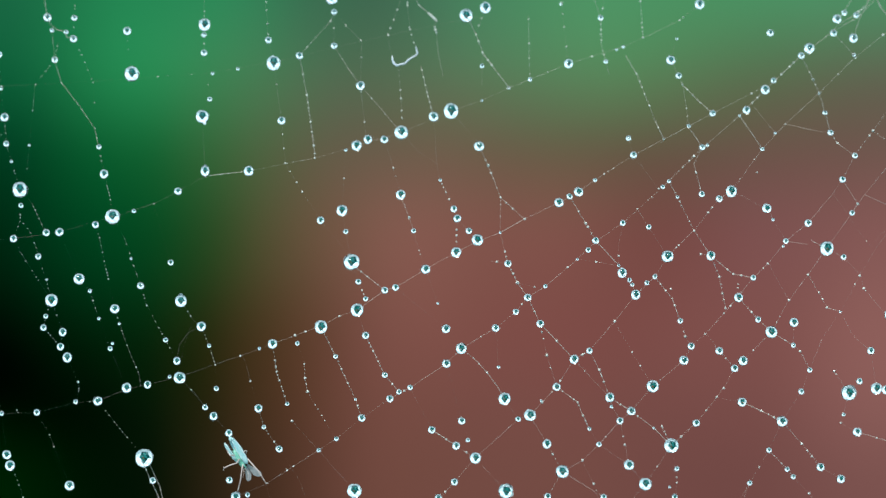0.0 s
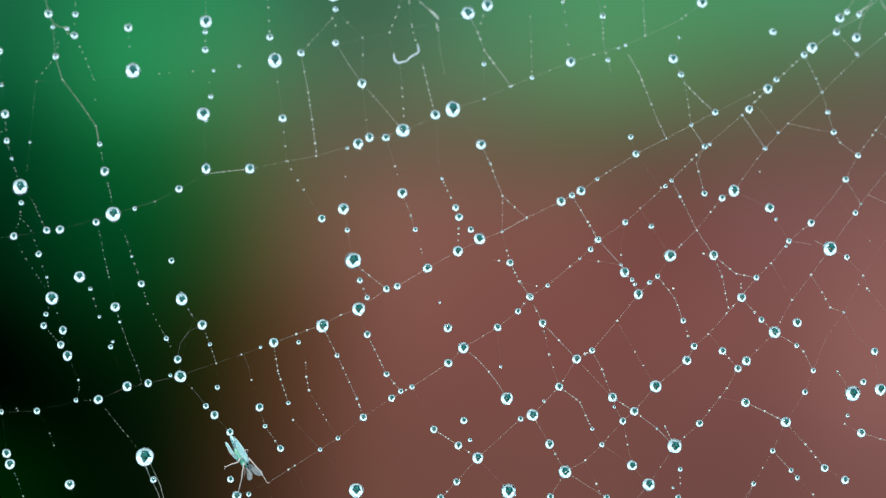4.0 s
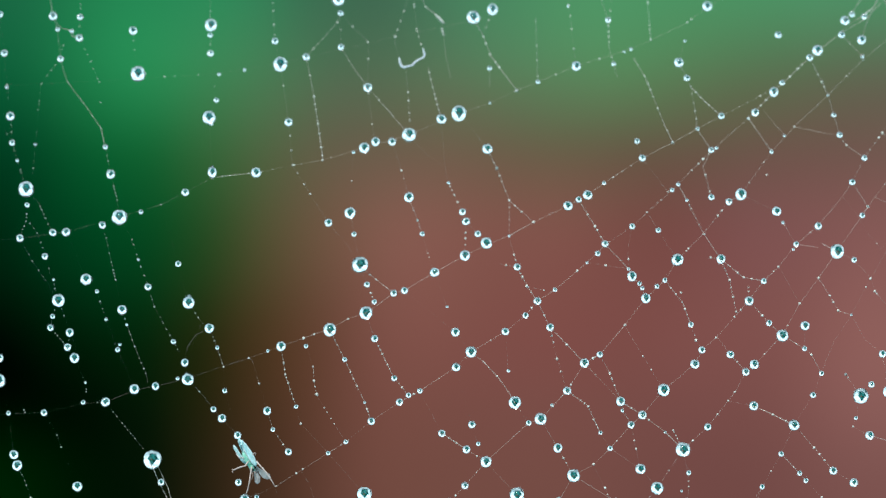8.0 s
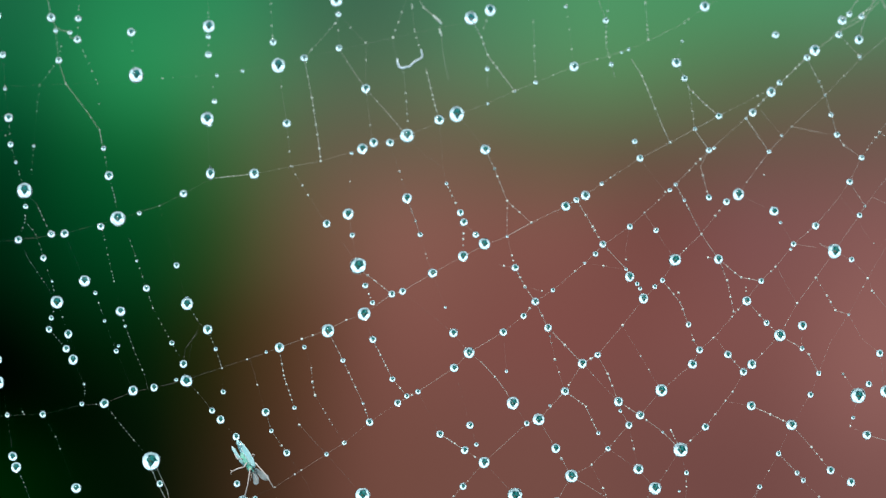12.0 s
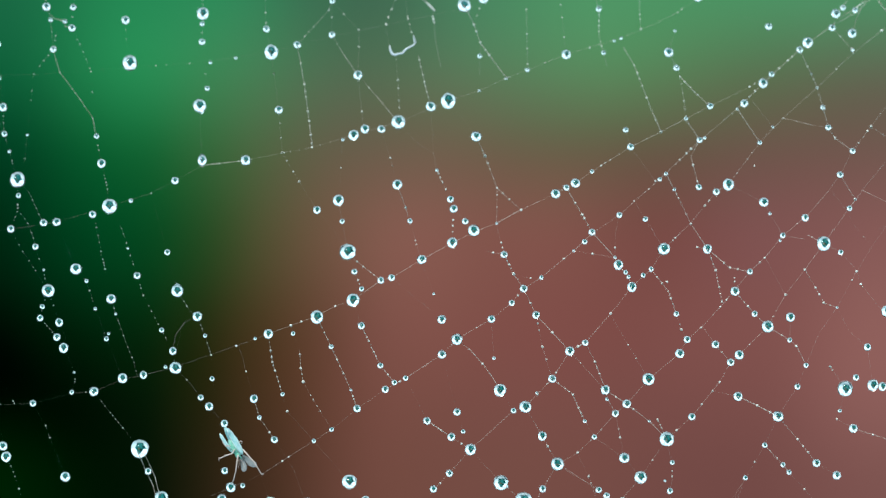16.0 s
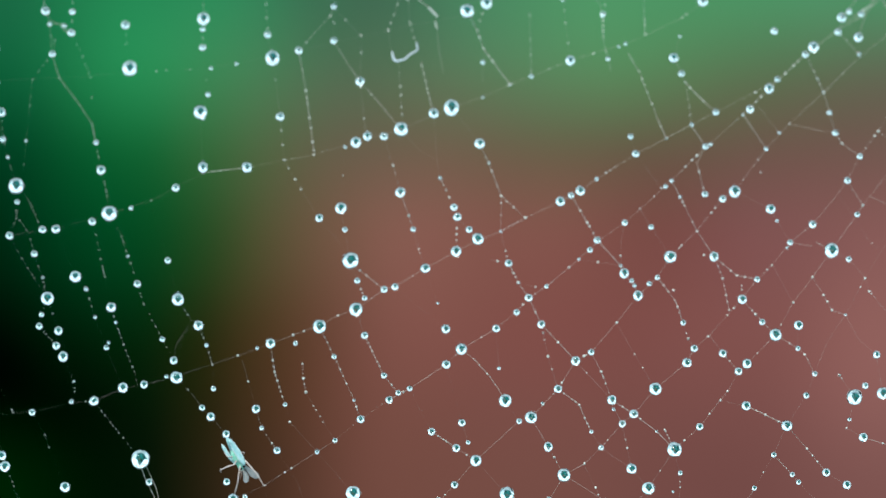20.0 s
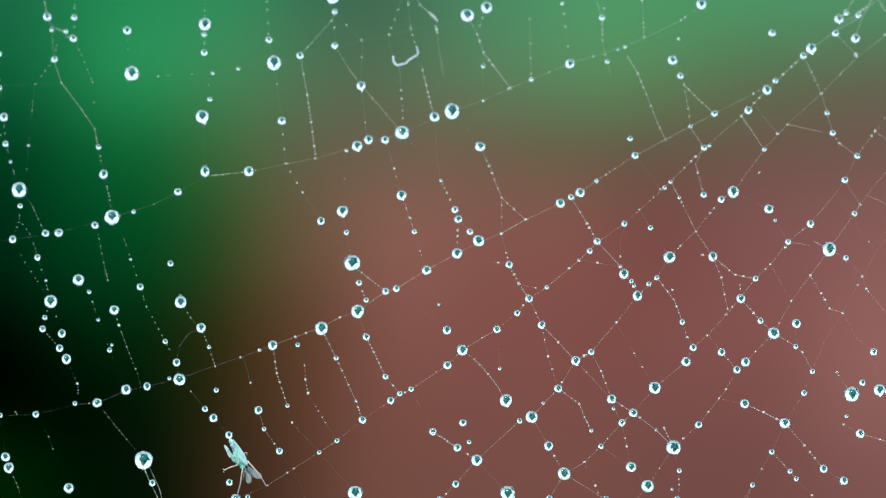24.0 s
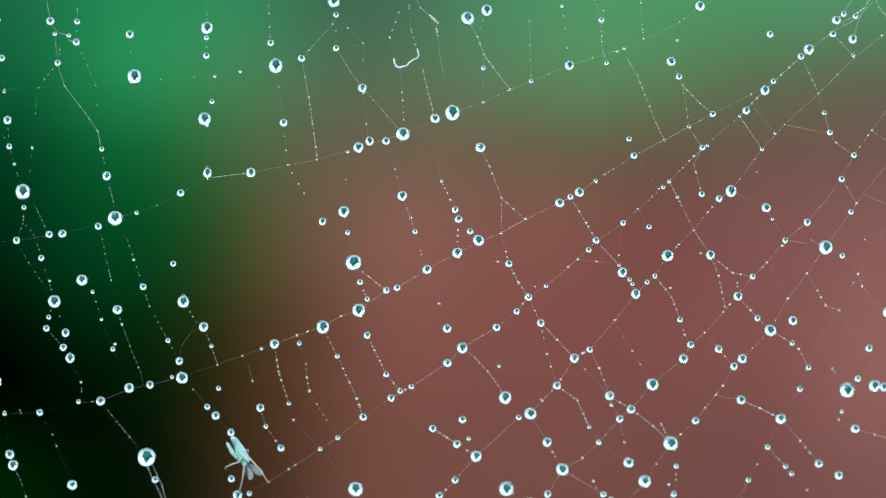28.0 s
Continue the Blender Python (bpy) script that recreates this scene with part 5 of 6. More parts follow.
beads((5.67, -5.09, 0.081), (6.44, -5.22, 0.142), (5.93, -6.02, 0.153), (6.12, -6.73, 0.092), (7.88, -5.93, 0.153), (8.07, -5.99, 0.081), (9.74, -4.10, 0.142), (10.76, -5.83, 0.092), (11.24, -6.60, 0.092), (8.87, -6.85, 0.142), (9.00, -7.08, 0.081), (9.93, -0.38, 0.112), (2.56, -6.95, 0.122), (2.11, -6.44, 0.071))
beads((1.79, -6.12, 0.071), (8.01, -6.92, 0.071), (2.15, -4.96, 0.081), (12.36, -1.99, 0.092), (12.62, -2.37, 0.112), (12.94, -2.85, 0.081), (13.13, -3.20, 0.122), (13.26, -3.52, 0.071), (12.91, -2.27, 0.122), (13.64, -4.68, 0.071), (13.74, -4.96, 0.142), (14.54, -0.35, 0.122), (15.34, -0.93, 0.081), (15.66, -1.57, 0.142))
beads((15.50, -1.25, 0.071), (15.76, -1.99, 0.071), (15.82, -2.53, 0.122), (15.95, -2.88, 0.081), (16.05, -3.40, 0.112), (16.24, -3.20, 0.112), (15.89, -3.62, 0.112), (14.83, -4.80, 0.112), (16.46, -1.41, 0.122), (16.91, -1.51, 0.122), (16.14, -1.15, 0.112), (15.73, -0.77, 0.071), (18.13, -1.06, 0.092), (18.39, -0.80, 0.122))
beads((16.62, -1.99, 0.081), (16.62, -2.21, 0.092), (17.52, -3.56, 0.142), (17.33, -3.33, 0.071), (19.63, -2.91, 0.142), (18.80, -4.07, 0.081), (20.24, -5.80, 0.142), (21.27, -2.50, 0.122), (21.49, -2.85, 0.122), (21.75, -3.33, 0.142), (20.69, -1.47, 0.142), (23.61, -1.51, 0.142), (23.35, -1.99, 0.092), (23.83, -2.24, 0.142))
beads((23.96, -2.34, 0.081), (16.08, -6.15, 0.092), (15.92, -5.89, 0.081), (19.41, -5.16, 0.081), (17.55, -5.70, 0.081), (22.16, -6.92, 0.142), (22.29, -7.08, 0.081), (-20.72, -7.53, 0.091), (-20.63, -7.91, 0.052), (-20.69, -8.04, 0.046), (-20.02, -8.68, 0.058), (-24.21, -9.16, 0.071), (-24.05, -9.26, 0.058), (-24.95, -9.19, 0.071))
beads((-22.32, -10.54, 0.071), (-22.07, -11.21, 0.071), (-19.19, -9.22, 0.052), (-18.99, -9.48, 0.058), (-18.61, -9.80, 0.058), (-18.45, -9.96, 0.046), (-18.29, -10.15, 0.046), (-18.13, -10.35, 0.058), (-17.90, -10.67, 0.071), (-24.25, -12.78, 0.058), (-24.09, -13.10, 0.052), (-23.99, -13.36, 0.058), (-23.73, -14.06, 0.091), (-14.32, -8.01, 0.071))
beads((-16.85, -12.52, 0.071), (-16.62, -12.72, 0.052), (-16.24, -13.61, 0.058), (-16.02, -13.68, 0.052), (-16.05, -13.48, 0.052), (-10.92, -7.50, 0.112), (-9.22, -7.43, 0.122), (-9.10, -7.78, 0.081), (-9.03, -8.04, 0.081), (-8.97, -8.36, 0.081), (-7.91, -7.33, 0.142), (-7.82, -7.66, 0.081), (-7.75, -8.10, 0.173), (-8.62, -9.77, 0.142))
beads((-7.30, -8.87, 0.071), (-7.17, -9.13, 0.071), (-6.98, -9.51, 0.071), (-6.79, -9.80, 0.071), (-9.51, -10.89, 0.112), (-8.84, -12.56, 0.112), (-8.49, -12.30, 0.092), (-10.06, -13.20, 0.081), (-5.35, -7.59, 0.112), (-5.57, -7.17, 0.081), (-4.80, -8.87, 0.112), (-4.77, -9.03, 0.081), (-3.01, -7.78, 0.112), (-2.24, -7.98, 0.122))
beads((-0.26, -10.51, 0.081), (0.06, -10.63, 0.081), (5.57, -8.65, 0.142), (6.12, -8.04, 0.071), (6.63, -7.46, 0.112), (6.76, -8.10, 0.081), (7.14, -8.49, 0.081), (7.40, -8.58, 0.092), (7.59, -8.71, 0.122), (7.69, -8.87, 0.071), (7.94, -9.45, 0.122), (8.07, -9.74, 0.092), (8.14, -9.93, 0.081), (10.09, -8.74, 0.112))
beads((9.16, -7.50, 0.112), (9.03, -7.17, 0.081), (11.05, -9.45, 0.122), (12.40, -10.03, 0.112), (10.28, -11.11, 0.122), (10.19, -10.63, 0.081), (9.19, -10.63, 0.071), (6.28, -11.59, 0.142), (6.41, -11.88, 0.071), (7.88, -11.95, 0.142), (8.55, -13.32, 0.142), (8.68, -13.68, 0.081), (1.35, -11.50, 0.112), (0.16, -10.83, 0.112))
beads((0.03, -13.68, 0.112), (12.33, -12.46, 0.081), (15.92, -7.88, 0.122), (15.53, -8.39, 0.112), (14.93, -9.16, 0.112), (13.61, -10.76, 0.122), (18.06, -9.16, 0.142), (18.77, -9.54, 0.122), (18.45, -9.38, 0.071), (17.55, -8.90, 0.071), (22.55, -9.87, 0.112), (24.63, -10.60, 0.112), (20.37, -11.05, 0.142), (20.66, -11.40, 0.112))
beads((20.92, -11.76, 0.112), (19.19, -12.14, 0.071), (17.84, -12.33, 0.092), (20.76, -13.87, 0.122), (13.26, -12.94, 0.081), (13.26, -13.26, 0.092), (12.49, -10.38, 0.081), (12.59, -10.54, 0.081), (12.40, -10.15, 0.092))
beads((-0.80, 13.36, 0.113), (-0.70, 13.26, 0.155), (-0.61, 13.16, 0.169), (-0.51, 13.07, 0.169), (-0.42, 12.97, 0.141), (-0.29, 12.94, 0.113), (-0.45, 12.59, 0.098), (-0.42, 12.43, 0.141), (-0.38, 12.27, 0.113), (23.54, 13.45, 0.127), (23.70, 13.58, 0.098), (23.83, 13.71, 0.085), (24.95, 12.08, 0.141), (-2.59, 13.58, 0.085))
beads((-2.79, 13.00, 0.085), (-2.95, 12.52, 0.085), (-3.11, 12.11, 0.098), (-2.02, 13.80, 0.085), (-1.83, 12.46, 0.085), (-1.76, 12.14, 0.070), (-1.63, 11.72, 0.085))
beads((6.76, 12.59, 0.080), (6.92, 11.50, 0.090), (6.66, 13.30, 0.070))
for row in STRANDS:
    build_strand(*row)


drops((-22.42, 13.13, 0.46), (-22.17, 12.40, 0.25), (-22.01, 10.73, 0.34), (-20.89, 13.10, 0.34), (-20.95, 11.92, 0.40), (-21.37, 12.30, 0.25), (-17.91, 12.36, 0.46), (-17.65, 9.93, 0.86), (-13.52, 12.72, 0.68), (-13.55, 12.14, 0.28), (-13.55, 11.12, 0.37), (-13.23, 8.49, 0.28), (-24.86, 7.46, 0.49), (-24.76, 5.96, 0.34))
drops((-19.51, 5.80, 0.28), (-24.47, 4.97, 0.18), (-23.45, 5.89, 0.15), (-13.07, 9.96, 0.18), (-11.63, 10.22, 0.18))
drops((-6.31, 14.19, 0.68), (-6.18, 13.45, 0.31), (-9.90, 11.85, 0.37), (-9.61, 10.54, 0.80), (-8.14, 10.96, 0.40), (-6.18, 11.53, 0.34), (-4.68, 9.26, 0.49), (-9.16, 7.27, 0.46), (-4.90, 5.86, 0.58), (-4.26, 6.21, 0.49), (-3.33, 6.21, 0.43), (-2.37, 6.60, 0.80), (-0.54, 7.50, 0.55), (-5.51, 5.61, 0.18))
drops((1.31, 13.23, 0.74), (2.40, 13.68, 0.62), (2.21, 10.38, 0.25), (0.45, 7.82, 0.86), (2.05, 5.83, 0.58), (7.11, 10.51, 0.52), (8.94, 13.10, 0.31), (9.23, 10.63, 0.25), (4.93, 9.61, 0.25), (10.51, 6.28, 0.31), (10.80, 5.32, 0.40), (3.75, 9.13, 0.18), (2.21, 8.42, 0.15), (2.56, 4.74, 0.18))
drops((9.83, 11.31, 0.15), (10.22, 11.47, 0.18), (6.69, 13.90, 0.18), (12.52, 6.21, 0.15))
drops((14.54, 13.87, 0.55), (12.91, 10.70, 0.52), (13.36, 9.83, 0.34), (13.26, 11.92, 0.15), (15.28, 7.69, 0.37), (13.93, 6.98, 0.22), (14.70, 5.77, 0.34), (14.99, 5.89, 0.18), (18.55, 12.24, 0.40), (22.33, 13.04, 0.49), (22.74, 13.39, 0.31), (23.42, 13.26, 0.31), (23.26, 11.95, 0.49), (22.13, 12.24, 0.37))
drops((20.76, 11.37, 0.58), (20.31, 10.96, 0.37), (18.74, 9.55, 0.31), (18.26, 9.03, 0.52), (17.20, 7.88, 0.43), (16.82, 7.56, 0.15), (23.29, 11.02, 0.22), (20.98, 9.61, 0.15), (21.33, 8.84, 0.15), (21.65, 7.72, 0.28), (21.97, 6.60, 0.34), (23.35, 5.29, 0.34), (18.10, 5.67, 0.25), (18.84, 6.57, 0.15))
drops((24.38, 6.69, 0.15))
drops((-23.99, 3.36, 0.89), (-23.93, 2.47, 0.28), (-24.35, 0.58, 0.43), (-22.49, 0.93, 0.40), (-21.75, 0.96, 0.49), (-19.70, 1.38, 0.40), (-18.74, 1.83, 0.86), (-19.22, 4.26, 0.49), (-15.02, 3.27, 0.43), (-17.52, 2.15, 0.25), (-22.94, -0.42, 0.34), (-22.46, -1.73, 0.15), (-20.63, -1.70, 0.65), (-20.02, -2.37, 0.22))
drops((-22.20, -2.91, 0.74), (-18.61, -3.40, 0.55), (-17.14, -2.08, 0.40), (-19.51, -3.94, 0.18), (-15.44, -0.77, 0.34), (-13.71, -4.39, 0.52), (-22.52, -3.81, 0.28), (-22.65, -4.45, 0.37), (-21.56, -4.71, 0.46), (-18.35, -4.23, 0.15), (-17.68, -0.54, 0.15))
drops((-11.02, 4.42, 0.58), (-6.95, 1.63, 0.43), (-5.73, 2.18, 0.62), (-5.51, 0.99, 0.28), (-5.19, -0.74, 0.95), (-4.80, -1.86, 0.34), (-4.39, -2.82, 0.28), (-4.87, -3.46, 0.74), (-6.92, -4.42, 0.74), (-3.30, -2.34, 0.40), (-2.69, -2.18, 0.37), (-0.99, -1.15, 0.55), (-0.29, -3.08, 0.15), (-2.40, 3.08, 0.55))
drops((-1.67, 1.03, 0.28), (-1.92, 1.79, 0.15), (-0.16, 3.91, 0.18))
drops((0.61, 2.27, 0.37), (0.80, 1.73, 0.46), (1.47, 1.03, 0.37), (1.95, 0.51, 0.65), (0.74, -0.19, 0.58), (3.68, -0.83, 0.40), (4.23, -1.92, 0.18), (4.80, -2.75, 0.43), (5.80, -2.11, 0.25), (4.13, -3.56, 0.34), (2.98, -4.48, 0.43), (5.51, -4.23, 0.43), (6.57, 2.63, 0.52), (7.18, 2.98, 0.34))
drops((7.69, 3.24, 0.52), (8.62, 3.91, 0.22), (10.19, 1.47, 0.34), (11.66, 1.25, 0.31), (8.65, 0.48, 0.40), (8.23, -0.06, 0.31), (7.62, -0.58, 0.15), (10.15, -1.35, 0.55), (9.96, -0.93, 0.18), (10.57, -1.76, 0.25), (10.73, -2.02, 0.22), (10.92, -2.59, 0.55), (11.56, -1.92, 0.28), (12.01, -1.57, 0.28))
drops((12.46, 3.52, 0.25), (3.24, 0.93, 0.15), (0.16, -4.52, 0.49))
drops((12.72, -0.42, 0.71), (12.81, 3.84, 0.22), (13.29, 2.95, 0.18), (14.67, 3.11, 0.34), (15.66, 2.85, 0.37), (16.34, 3.27, 0.65), (15.18, -0.38, 0.52), (17.59, -1.63, 0.34), (18.35, 2.31, 0.52), (18.71, 1.67, 0.18), (19.44, 0.45, 0.31), (19.28, 0.16, 0.15), (20.69, 1.47, 0.40), (21.75, 0.03, 0.80))
drops((22.71, -0.45, 0.31), (22.65, 3.94, 0.37), (23.19, 2.05, 0.31), (23.51, 2.56, 0.15), (16.75, -2.75, 0.52), (17.87, -4.00, 0.34), (18.61, -4.71, 0.68), (19.89, -4.16, 0.52), (13.45, -4.07, 0.31), (22.52, -3.56, 0.15), (25.34, -3.72, 0.65))
drops((-24.73, -11.66, 0.52), (-24.54, -12.27, 0.58), (-21.17, -13.42, 0.58), (-16.95, -11.85, 1.01), (-16.46, -13.13, 0.40), (-19.57, -8.62, 0.55), (-23.03, -9.26, 0.37), (-20.82, -8.65, 0.25), (-20.69, -7.53, 0.15), (-21.30, -6.15, 0.55), (-21.69, -5.54, 0.40), (-17.94, -7.88, 0.58), (-16.75, -7.69, 0.43), (-15.50, -7.24, 0.22))
drops((-14.93, -7.30, 0.68), (-15.09, -6.34, 0.43), (-15.73, -5.16, 0.28), (-18.87, -5.64, 0.28), (-13.49, -8.97, 0.34), (-13.01, -9.48, 0.49), (-12.85, -7.91, 0.28), (-13.26, -5.48, 0.22), (-25.02, -9.32, 0.25))
drops((-9.67, -5.38, 0.52), (-10.41, -5.64, 0.18), (-8.26, -5.35, 0.25), (-6.09, -6.09, 0.28), (-4.39, -4.90, 0.40), (-3.30, -7.14, 0.34), (-3.01, -8.49, 0.40), (-2.50, -8.10, 0.31), (-1.86, -7.85, 0.31), (-4.61, -9.58, 0.43), (-6.05, -10.76, 0.28), (-7.05, -11.40, 0.25), (-8.84, -8.78, 0.25), (-10.47, -9.03, 0.46))
drops((-10.15, -10.09, 0.25), (-9.29, -11.34, 0.40), (-4.97, -8.52, 0.15), (-0.64, -10.25, 0.43), (-5.03, -13.71, 0.86), (-0.26, -14.09, 0.40), (-12.11, -13.10, 0.40), (-11.76, -14.03, 0.55), (-11.08, -13.93, 0.28), (-12.14, -10.44, 0.43))
drops((1.03, -5.64, 0.62), (0.19, -6.50, 0.49), (3.49, -8.49, 0.71), (1.06, -9.74, 0.43), (1.41, -10.83, 0.25), (0.74, -11.15, 0.43), (1.83, -11.85, 0.62), (0.64, -13.20, 0.40), (3.56, -13.71, 0.83), (4.26, -9.64, 0.31), (4.93, -9.42, 0.68), (5.89, -11.05, 0.52), (6.76, -12.62, 0.74), (5.93, -14.03, 0.40))
drops((6.44, -7.82, 0.46), (5.57, -8.62, 0.15), (7.43, -6.25, 0.52), (8.30, -5.77, 0.37), (9.45, -8.42, 0.55), (10.03, -9.74, 0.40), (10.67, -9.19, 0.49), (8.84, -11.08, 0.31), (8.30, -10.19, 0.22), (10.54, -12.24, 0.58), (11.47, -13.33, 0.74), (9.10, -14.06, 0.37), (11.88, -7.78, 0.71))
drops((11.95, -10.15, 0.15), (3.14, -6.69, 0.18))
drops((12.94, -11.15, 0.83), (14.06, -5.51, 0.40), (13.65, -6.31, 0.52), (15.66, -5.77, 0.43), (16.53, -6.76, 0.43), (17.01, -6.34, 0.55), (16.95, -8.68, 0.52), (19.22, -9.77, 0.62), (14.35, -9.87, 0.43), (13.26, -12.46, 0.28), (12.85, -13.49, 0.15), (13.13, -14.06, 0.34), (19.86, -5.45, 0.28), (20.79, -6.86, 0.28))
drops((20.31, -8.07, 0.34), (18.48, -11.40, 0.31), (19.51, -12.49, 0.28), (19.86, -12.91, 0.28), (17.39, -13.26, 0.28), (21.40, -12.36, 0.46), (22.55, -13.04, 0.49), (23.00, -8.14, 0.86), (23.61, -7.50, 0.37), (24.57, -7.91, 0.65), (25.11, -7.98, 0.49), (24.25, -5.77, 0.43), (22.71, -9.39, 0.22), (23.48, -10.38, 0.52))
drops((22.17, -6.92, 0.15), (13.74, -4.97, 0.15))
drops((-15.70, -14.64, 0.80), (-12.27, -14.70, 0.55), (-9.51, -14.93, 0.77), (-7.37, -14.99, 0.74), (-4.10, -14.77, 0.55), (0.03, -14.80, 0.25), (4.84, -14.74, 0.98), (7.37, -14.74, 0.37), (9.55, -14.38, 0.37), (10.47, -14.77, 0.62), (16.56, -14.80, 0.65), (19.09, -14.80, 0.28), (13.13, -14.90, 0.43), (-25.43, 13.20, 0.37))
drops((-25.18, 11.02, 0.37), (-25.05, 9.10, 0.18), (-25.75, -4.61, 0.46), (-25.56, -6.21, 0.49), (-25.56, -7.50, 0.77), (4.52, 14.45, 0.31))
drop(-13.65, 7.50, 0.74, SHAPES[12], True, 160)
drop(-13.49, 4.42, 0.58, SHAPES[13], True)
drop(-14.86, -2.95, 0.68, SHAPES[12], True)
drop(9.55, -8.94, 0.20, SHAPES[13], True, -35)
drop(-18.74, -5.35, 0.17, SHAPES[12], True, 30)
drop(3.87, -13.90, 0.22, SHAPES[12], True, 120)


# ---- the small insect caught in the web ----
def build_insect():
    ax, az = (-11.50, -11.98)
    ob = new("insect")
    ob.location = Vector((ax, slope(ax, az), az)) * MM + Vector((0, 0, HEIGHT))
    tagged(ob, "tiny pale turquoise winged insect caught in the web", "insect")

    def at(x, z, y=0.0):
        return Vector(((x - 425) * 0.03203, y, (815 - z) * 0.03203)) * MM

    def limb(name, pts, r0, r1, mat, label=""):
        bm = bmesh.new()
        n = len(pts) - 1
        tube(bm, [at(*p) for p in pts], [(r0 + (r1 - r0) * i / n) * MM for i in range(n + 1)], 8)
        return part(name, bm, mat, ob, label)

    def blob(name, spine, widths, mat, flat, label=""):
        """A rounded body swept along spine; widths and flatness in mm."""
        bm = bmesh.new()
        tube(bm, [at(*p) for p in spine], [w * MM for w in widths], 14)
        mid = at(*spine[len(spine) // 2]).y
        for v in bm.verts:
            v.co.y = mid + (v.co.y - mid) * flat
        return part(name, bm, mat, ob, label)

    blob("abdomen", [(406, 772), (408, 777), (412, 785), (416, 793), (420, 801)], [0.05, 0.11, 0.14, 0.15, 0.12], SHELL, 0.9)
    blob("thorax", [(415, 794), (419, 801), (424, 810), (428, 817), (430, 821)], [0.12, 0.23, 0.28, 0.22, 0.10], BELLY, 0.9, "mint-green thorax")
    head = blob("head", [(426, 815), (429, 820), (432, 825), (434, 830)], [0.10, 0.19, 0.18, 0.06], BELLY, 1.0, "mint-green head")
    bm = bmesh.new()
    ball(bm, at(431, 827, -0.14), 0.085 * MM, 2)
    part("eye", bm, EYE_DARK, head)
    bm = bmesh.new()
    ball(bm, at(436, 823, -0.12), 0.075 * MM, 2)
    part("eye", bm, EYE_DARK, head)
    # folded forewings
    blob("forewing", [(411, 775, -0.2), (415, 782, -0.24), (423, 795, -0.26), (431, 808, -0.25), (436, 817, -0.2), (437, 821, -0.18)], [0.05, 0.13, 0.18, 0.17, 0.11, 0.04], SHELL, 0.25, "folded pale turquoise forewing")
    blob("forewing", [(397, 784, -0.1), (400, 789, -0.12), (406, 799, -0.14), (413, 809, -0.14), (420, 818, -0.1)], [0.03, 0.09, 0.10, 0.10, 0.05], SHELL, 0.35, "lifted pale forewing")
    # bright highlights of the wing edges, built as thin pale tubes
    limb("wing_rim_highlight", [(410, 775, -0.24), (412, 784, -0.29), (419, 797, -0.31), (426, 809, -0.30), (433, 820, -0.22)], 0.022, 0.014, RIM_HIGHLIGHT, "pale highlight along the forewing's rim")
    limb("wing_rim_highlight", [(412, 774, -0.24), (419, 782, -0.28), (428, 796, -0.30), (435, 808, -0.29), (439, 819, -0.2)], 0.020, 0.012, RIM_HIGHLIGHT, "pale highlight along the forewing's rim")
    limb("wing_rim_highlight", [(397, 784, -0.15), (404, 792, -0.22), (411, 803, -0.24), (419, 815, -0.18)], 0.020, 0.012, RIM_HIGHLIGHT, "pale highlight along the forewing's rim")
    # clear hind wings hanging below
    blob("hind_wing", [(433, 822, 0.1), (437, 832, 0.12), (440, 842, 0.12), (440, 849, 0.1), (439, 852, 0.1)], [0.04, 0.11, 0.17, 0.15, 0.05], WING, 0.12, "clear grey hind wing")
    blob("hind_wing", [(436, 821, 0.15), (444, 829, 0.18), (452, 836, 0.18), (459, 840, 0.16), (463, 842, 0.15)], [0.04, 0.13, 0.20, 0.17, 0.05], WING, 0.12, "clear grey hind wing")
    limb("leg", [(424, 812, -0.2), (419, 820, -0.3), (408, 823, -0.3), (398, 828, -0.25), (395, 827, -0.2)], 0.042, 0.024, LEG)
    limb("leg", [(430, 822, -0.2), (428, 834, -0.3), (426, 850, -0.25), (422, 866, -0.15), (419, 874, 0)], 0.04, 0.022, LEG)
    limb("leg", [(438, 812, -0.1), (447, 822, -0.25), (458, 834, -0.25), (466, 847, -0.2), (471, 856, -0.05), (476, 856, 0)], 0.04, 0.02, LEG)
    limb("leg", [(416, 806, -0.15), (407, 806, -0.2), (403, 800, -0.15), (399, 786, -0.1)], 0.036, 0.022, LEG)
    limb("leg", [(430, 803, -0.25), (434, 797, -0.3), (437, 798, -0.3), (436, 802, -0.25)], 0.03, 0.018, LEG)
    limb("antenna", [(433, 829, -0.1), (438, 834, -0.15), (441, 842, -0.15), (440, 848, -0.1)], 0.016, 0.008, LEG)
    limb("antenna", [(431, 829, -0.1), (432, 837, -0.15), (430, 846, -0.15)], 0.016, 0.008, LEG)
    limb("foot", [(398, 828, -0.25), (395, 831, -0.22), (397, 834, -0.2)], 0.022, 0.012, LEG)
    RIDERS.append((ob, (ax, az)))


build_insect()


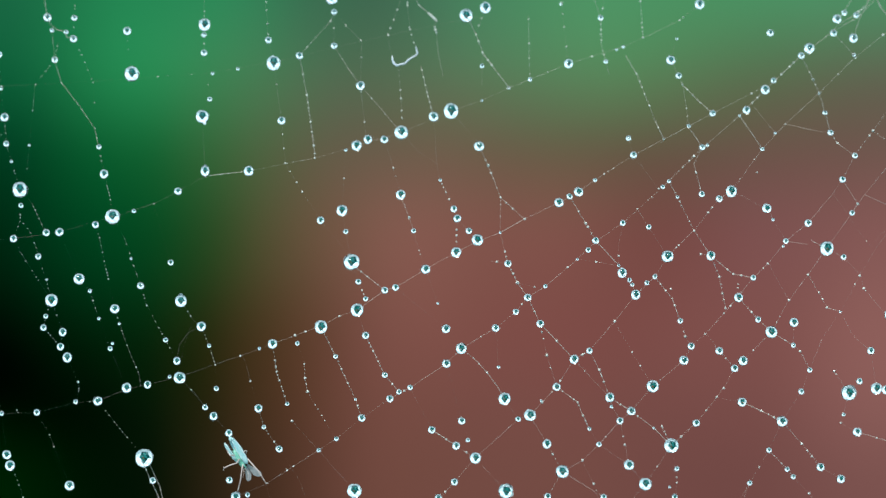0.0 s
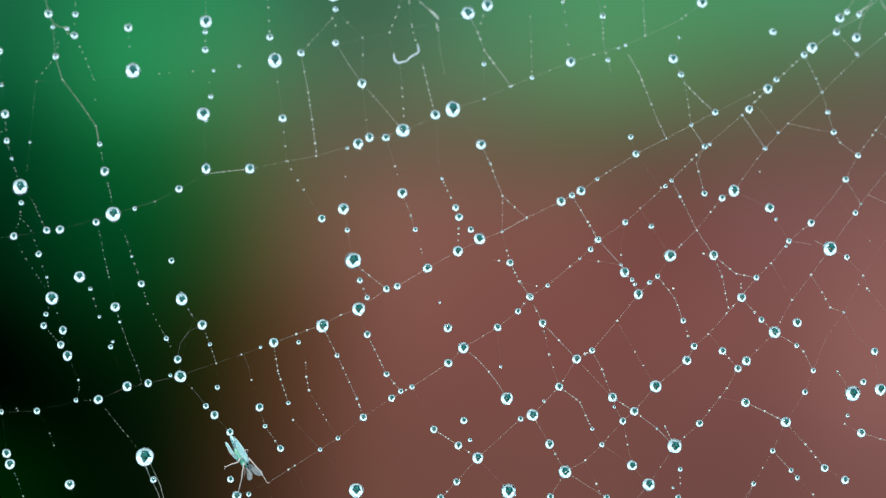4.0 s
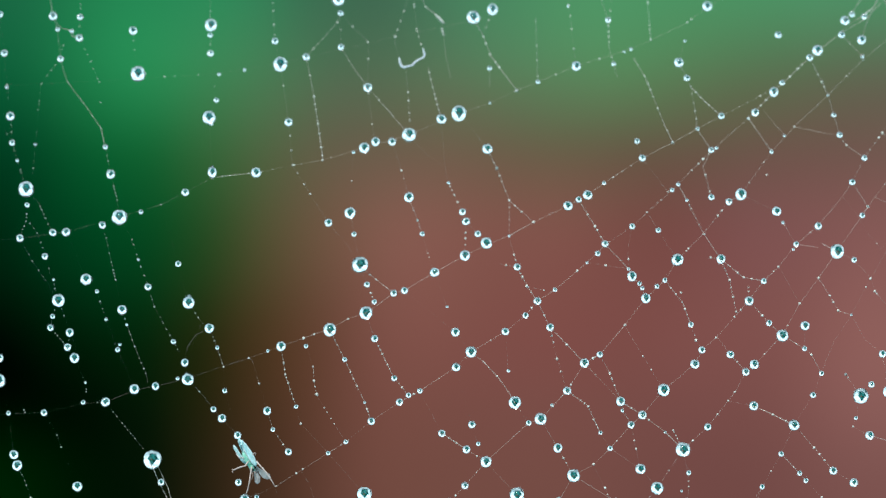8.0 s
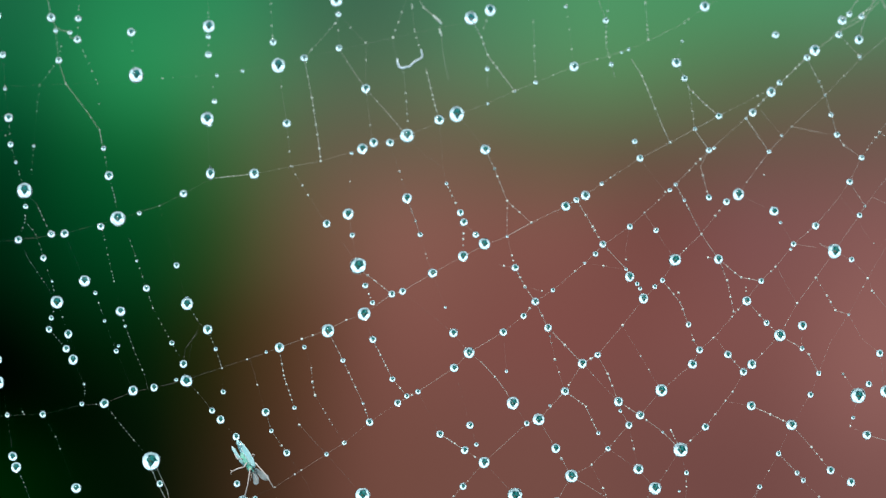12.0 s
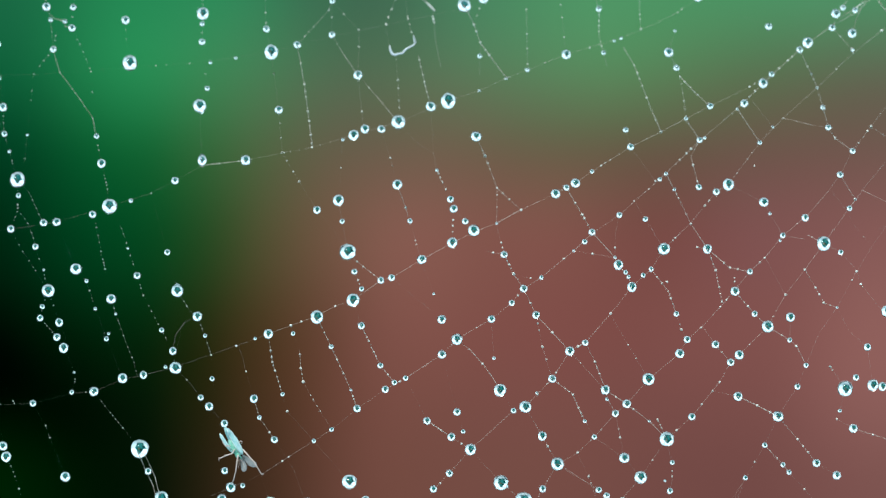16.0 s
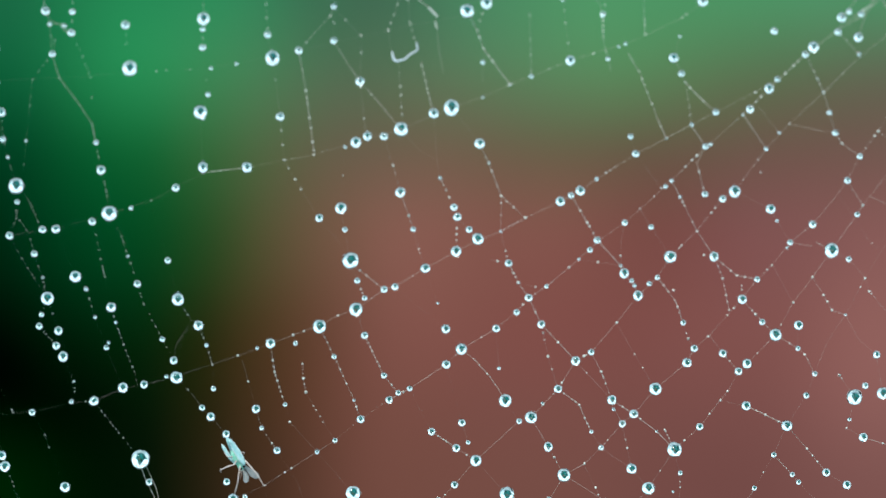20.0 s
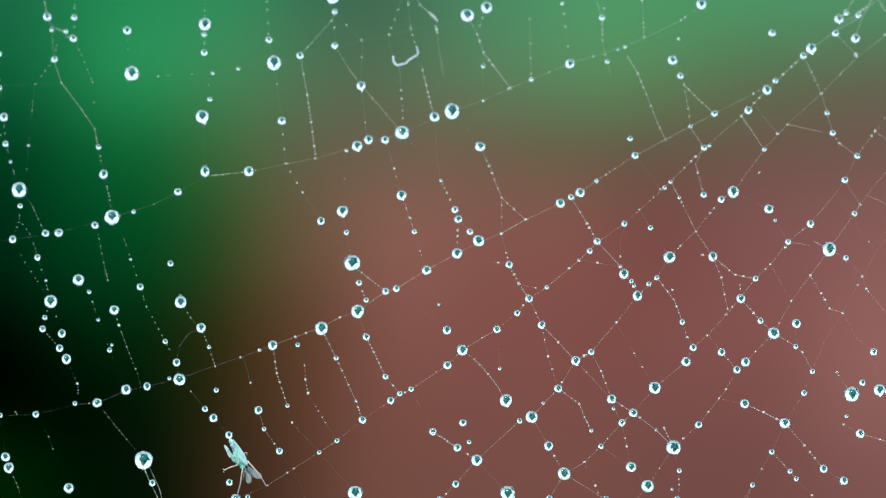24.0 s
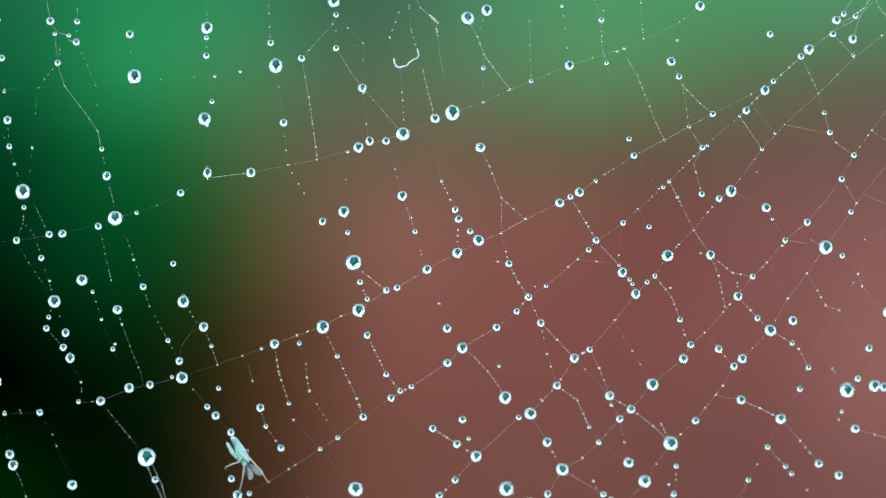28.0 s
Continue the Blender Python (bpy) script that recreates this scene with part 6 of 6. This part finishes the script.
def build_fibre():
    """A bent scrap of pale plant fibre hung between two threads."""
    ax, az = (-2.15, 10.92)
    ob_pts = [(694.5, 99), (695, 107), (698, 113.5), (703, 116), (710, 114), (717, 112.5), (722, 106.5), (729, 102), (736, 98.5), (738.5, 94), (737, 88), (735.5, 82)]
    bm = bmesh.new()
    pts = [Vector(((x - 717) * 0.03203, 0.06 * math.sin(i), (100 - z) * 0.03203)) * MM for i, (x, z) in enumerate(ob_pts)]
    tube(bm, pts, [0.82 * r * MM for r in (0.035, 0.07, 0.085, 0.075, 0.06, 0.055, 0.06, 0.055, 0.06, 0.075, 0.06, 0.03)], 10)
    ob = new("plant_fibre", mesh_of("plant_fibre", bm, FIBRE))
    ob.location = Vector((ax, slope(ax, az), az)) * MM + Vector((0, 0, HEIGHT))
    tagged(ob, "bent scrap of pale blue-white fibre on the web", "fibre")
    RIDERS.append((ob, (ax, az)))


build_fibre()


# ---- everything sways with the web ----
def motions():
    lift = Vector((0, 0, HEIGHT))
    for ob, a, b, way, turn in SWINGING:
        rows = []
        for t, p, q in zip(TIMES, spots(*a), spots(*b)):
            rows.append((t, Matrix.LocRotScale((p + q) / 2, way.rotation_difference(q - p) @ turn, None)))
        walk(ob, rows)
    for ob, x, z, lean in DROPS:
        walk(ob, [(t, Matrix.Translation(p + lift) @ pose(0, 0, 0, 0, lean, 0)) for t, p in zip(TIMES, spots(x, z))])
    for ob, (x, z) in RIDERS:
        side = spots(x + 1, z)
        rows = []
        for t, p, q in zip(TIMES, spots(x, z), side):
            d = q - p
            rows.append((t, Matrix.Translation(p + lift) @ Matrix.Rotation(-math.atan2(d.z, d.x), 4, "Y")))
        walk(ob, rows)


motions()
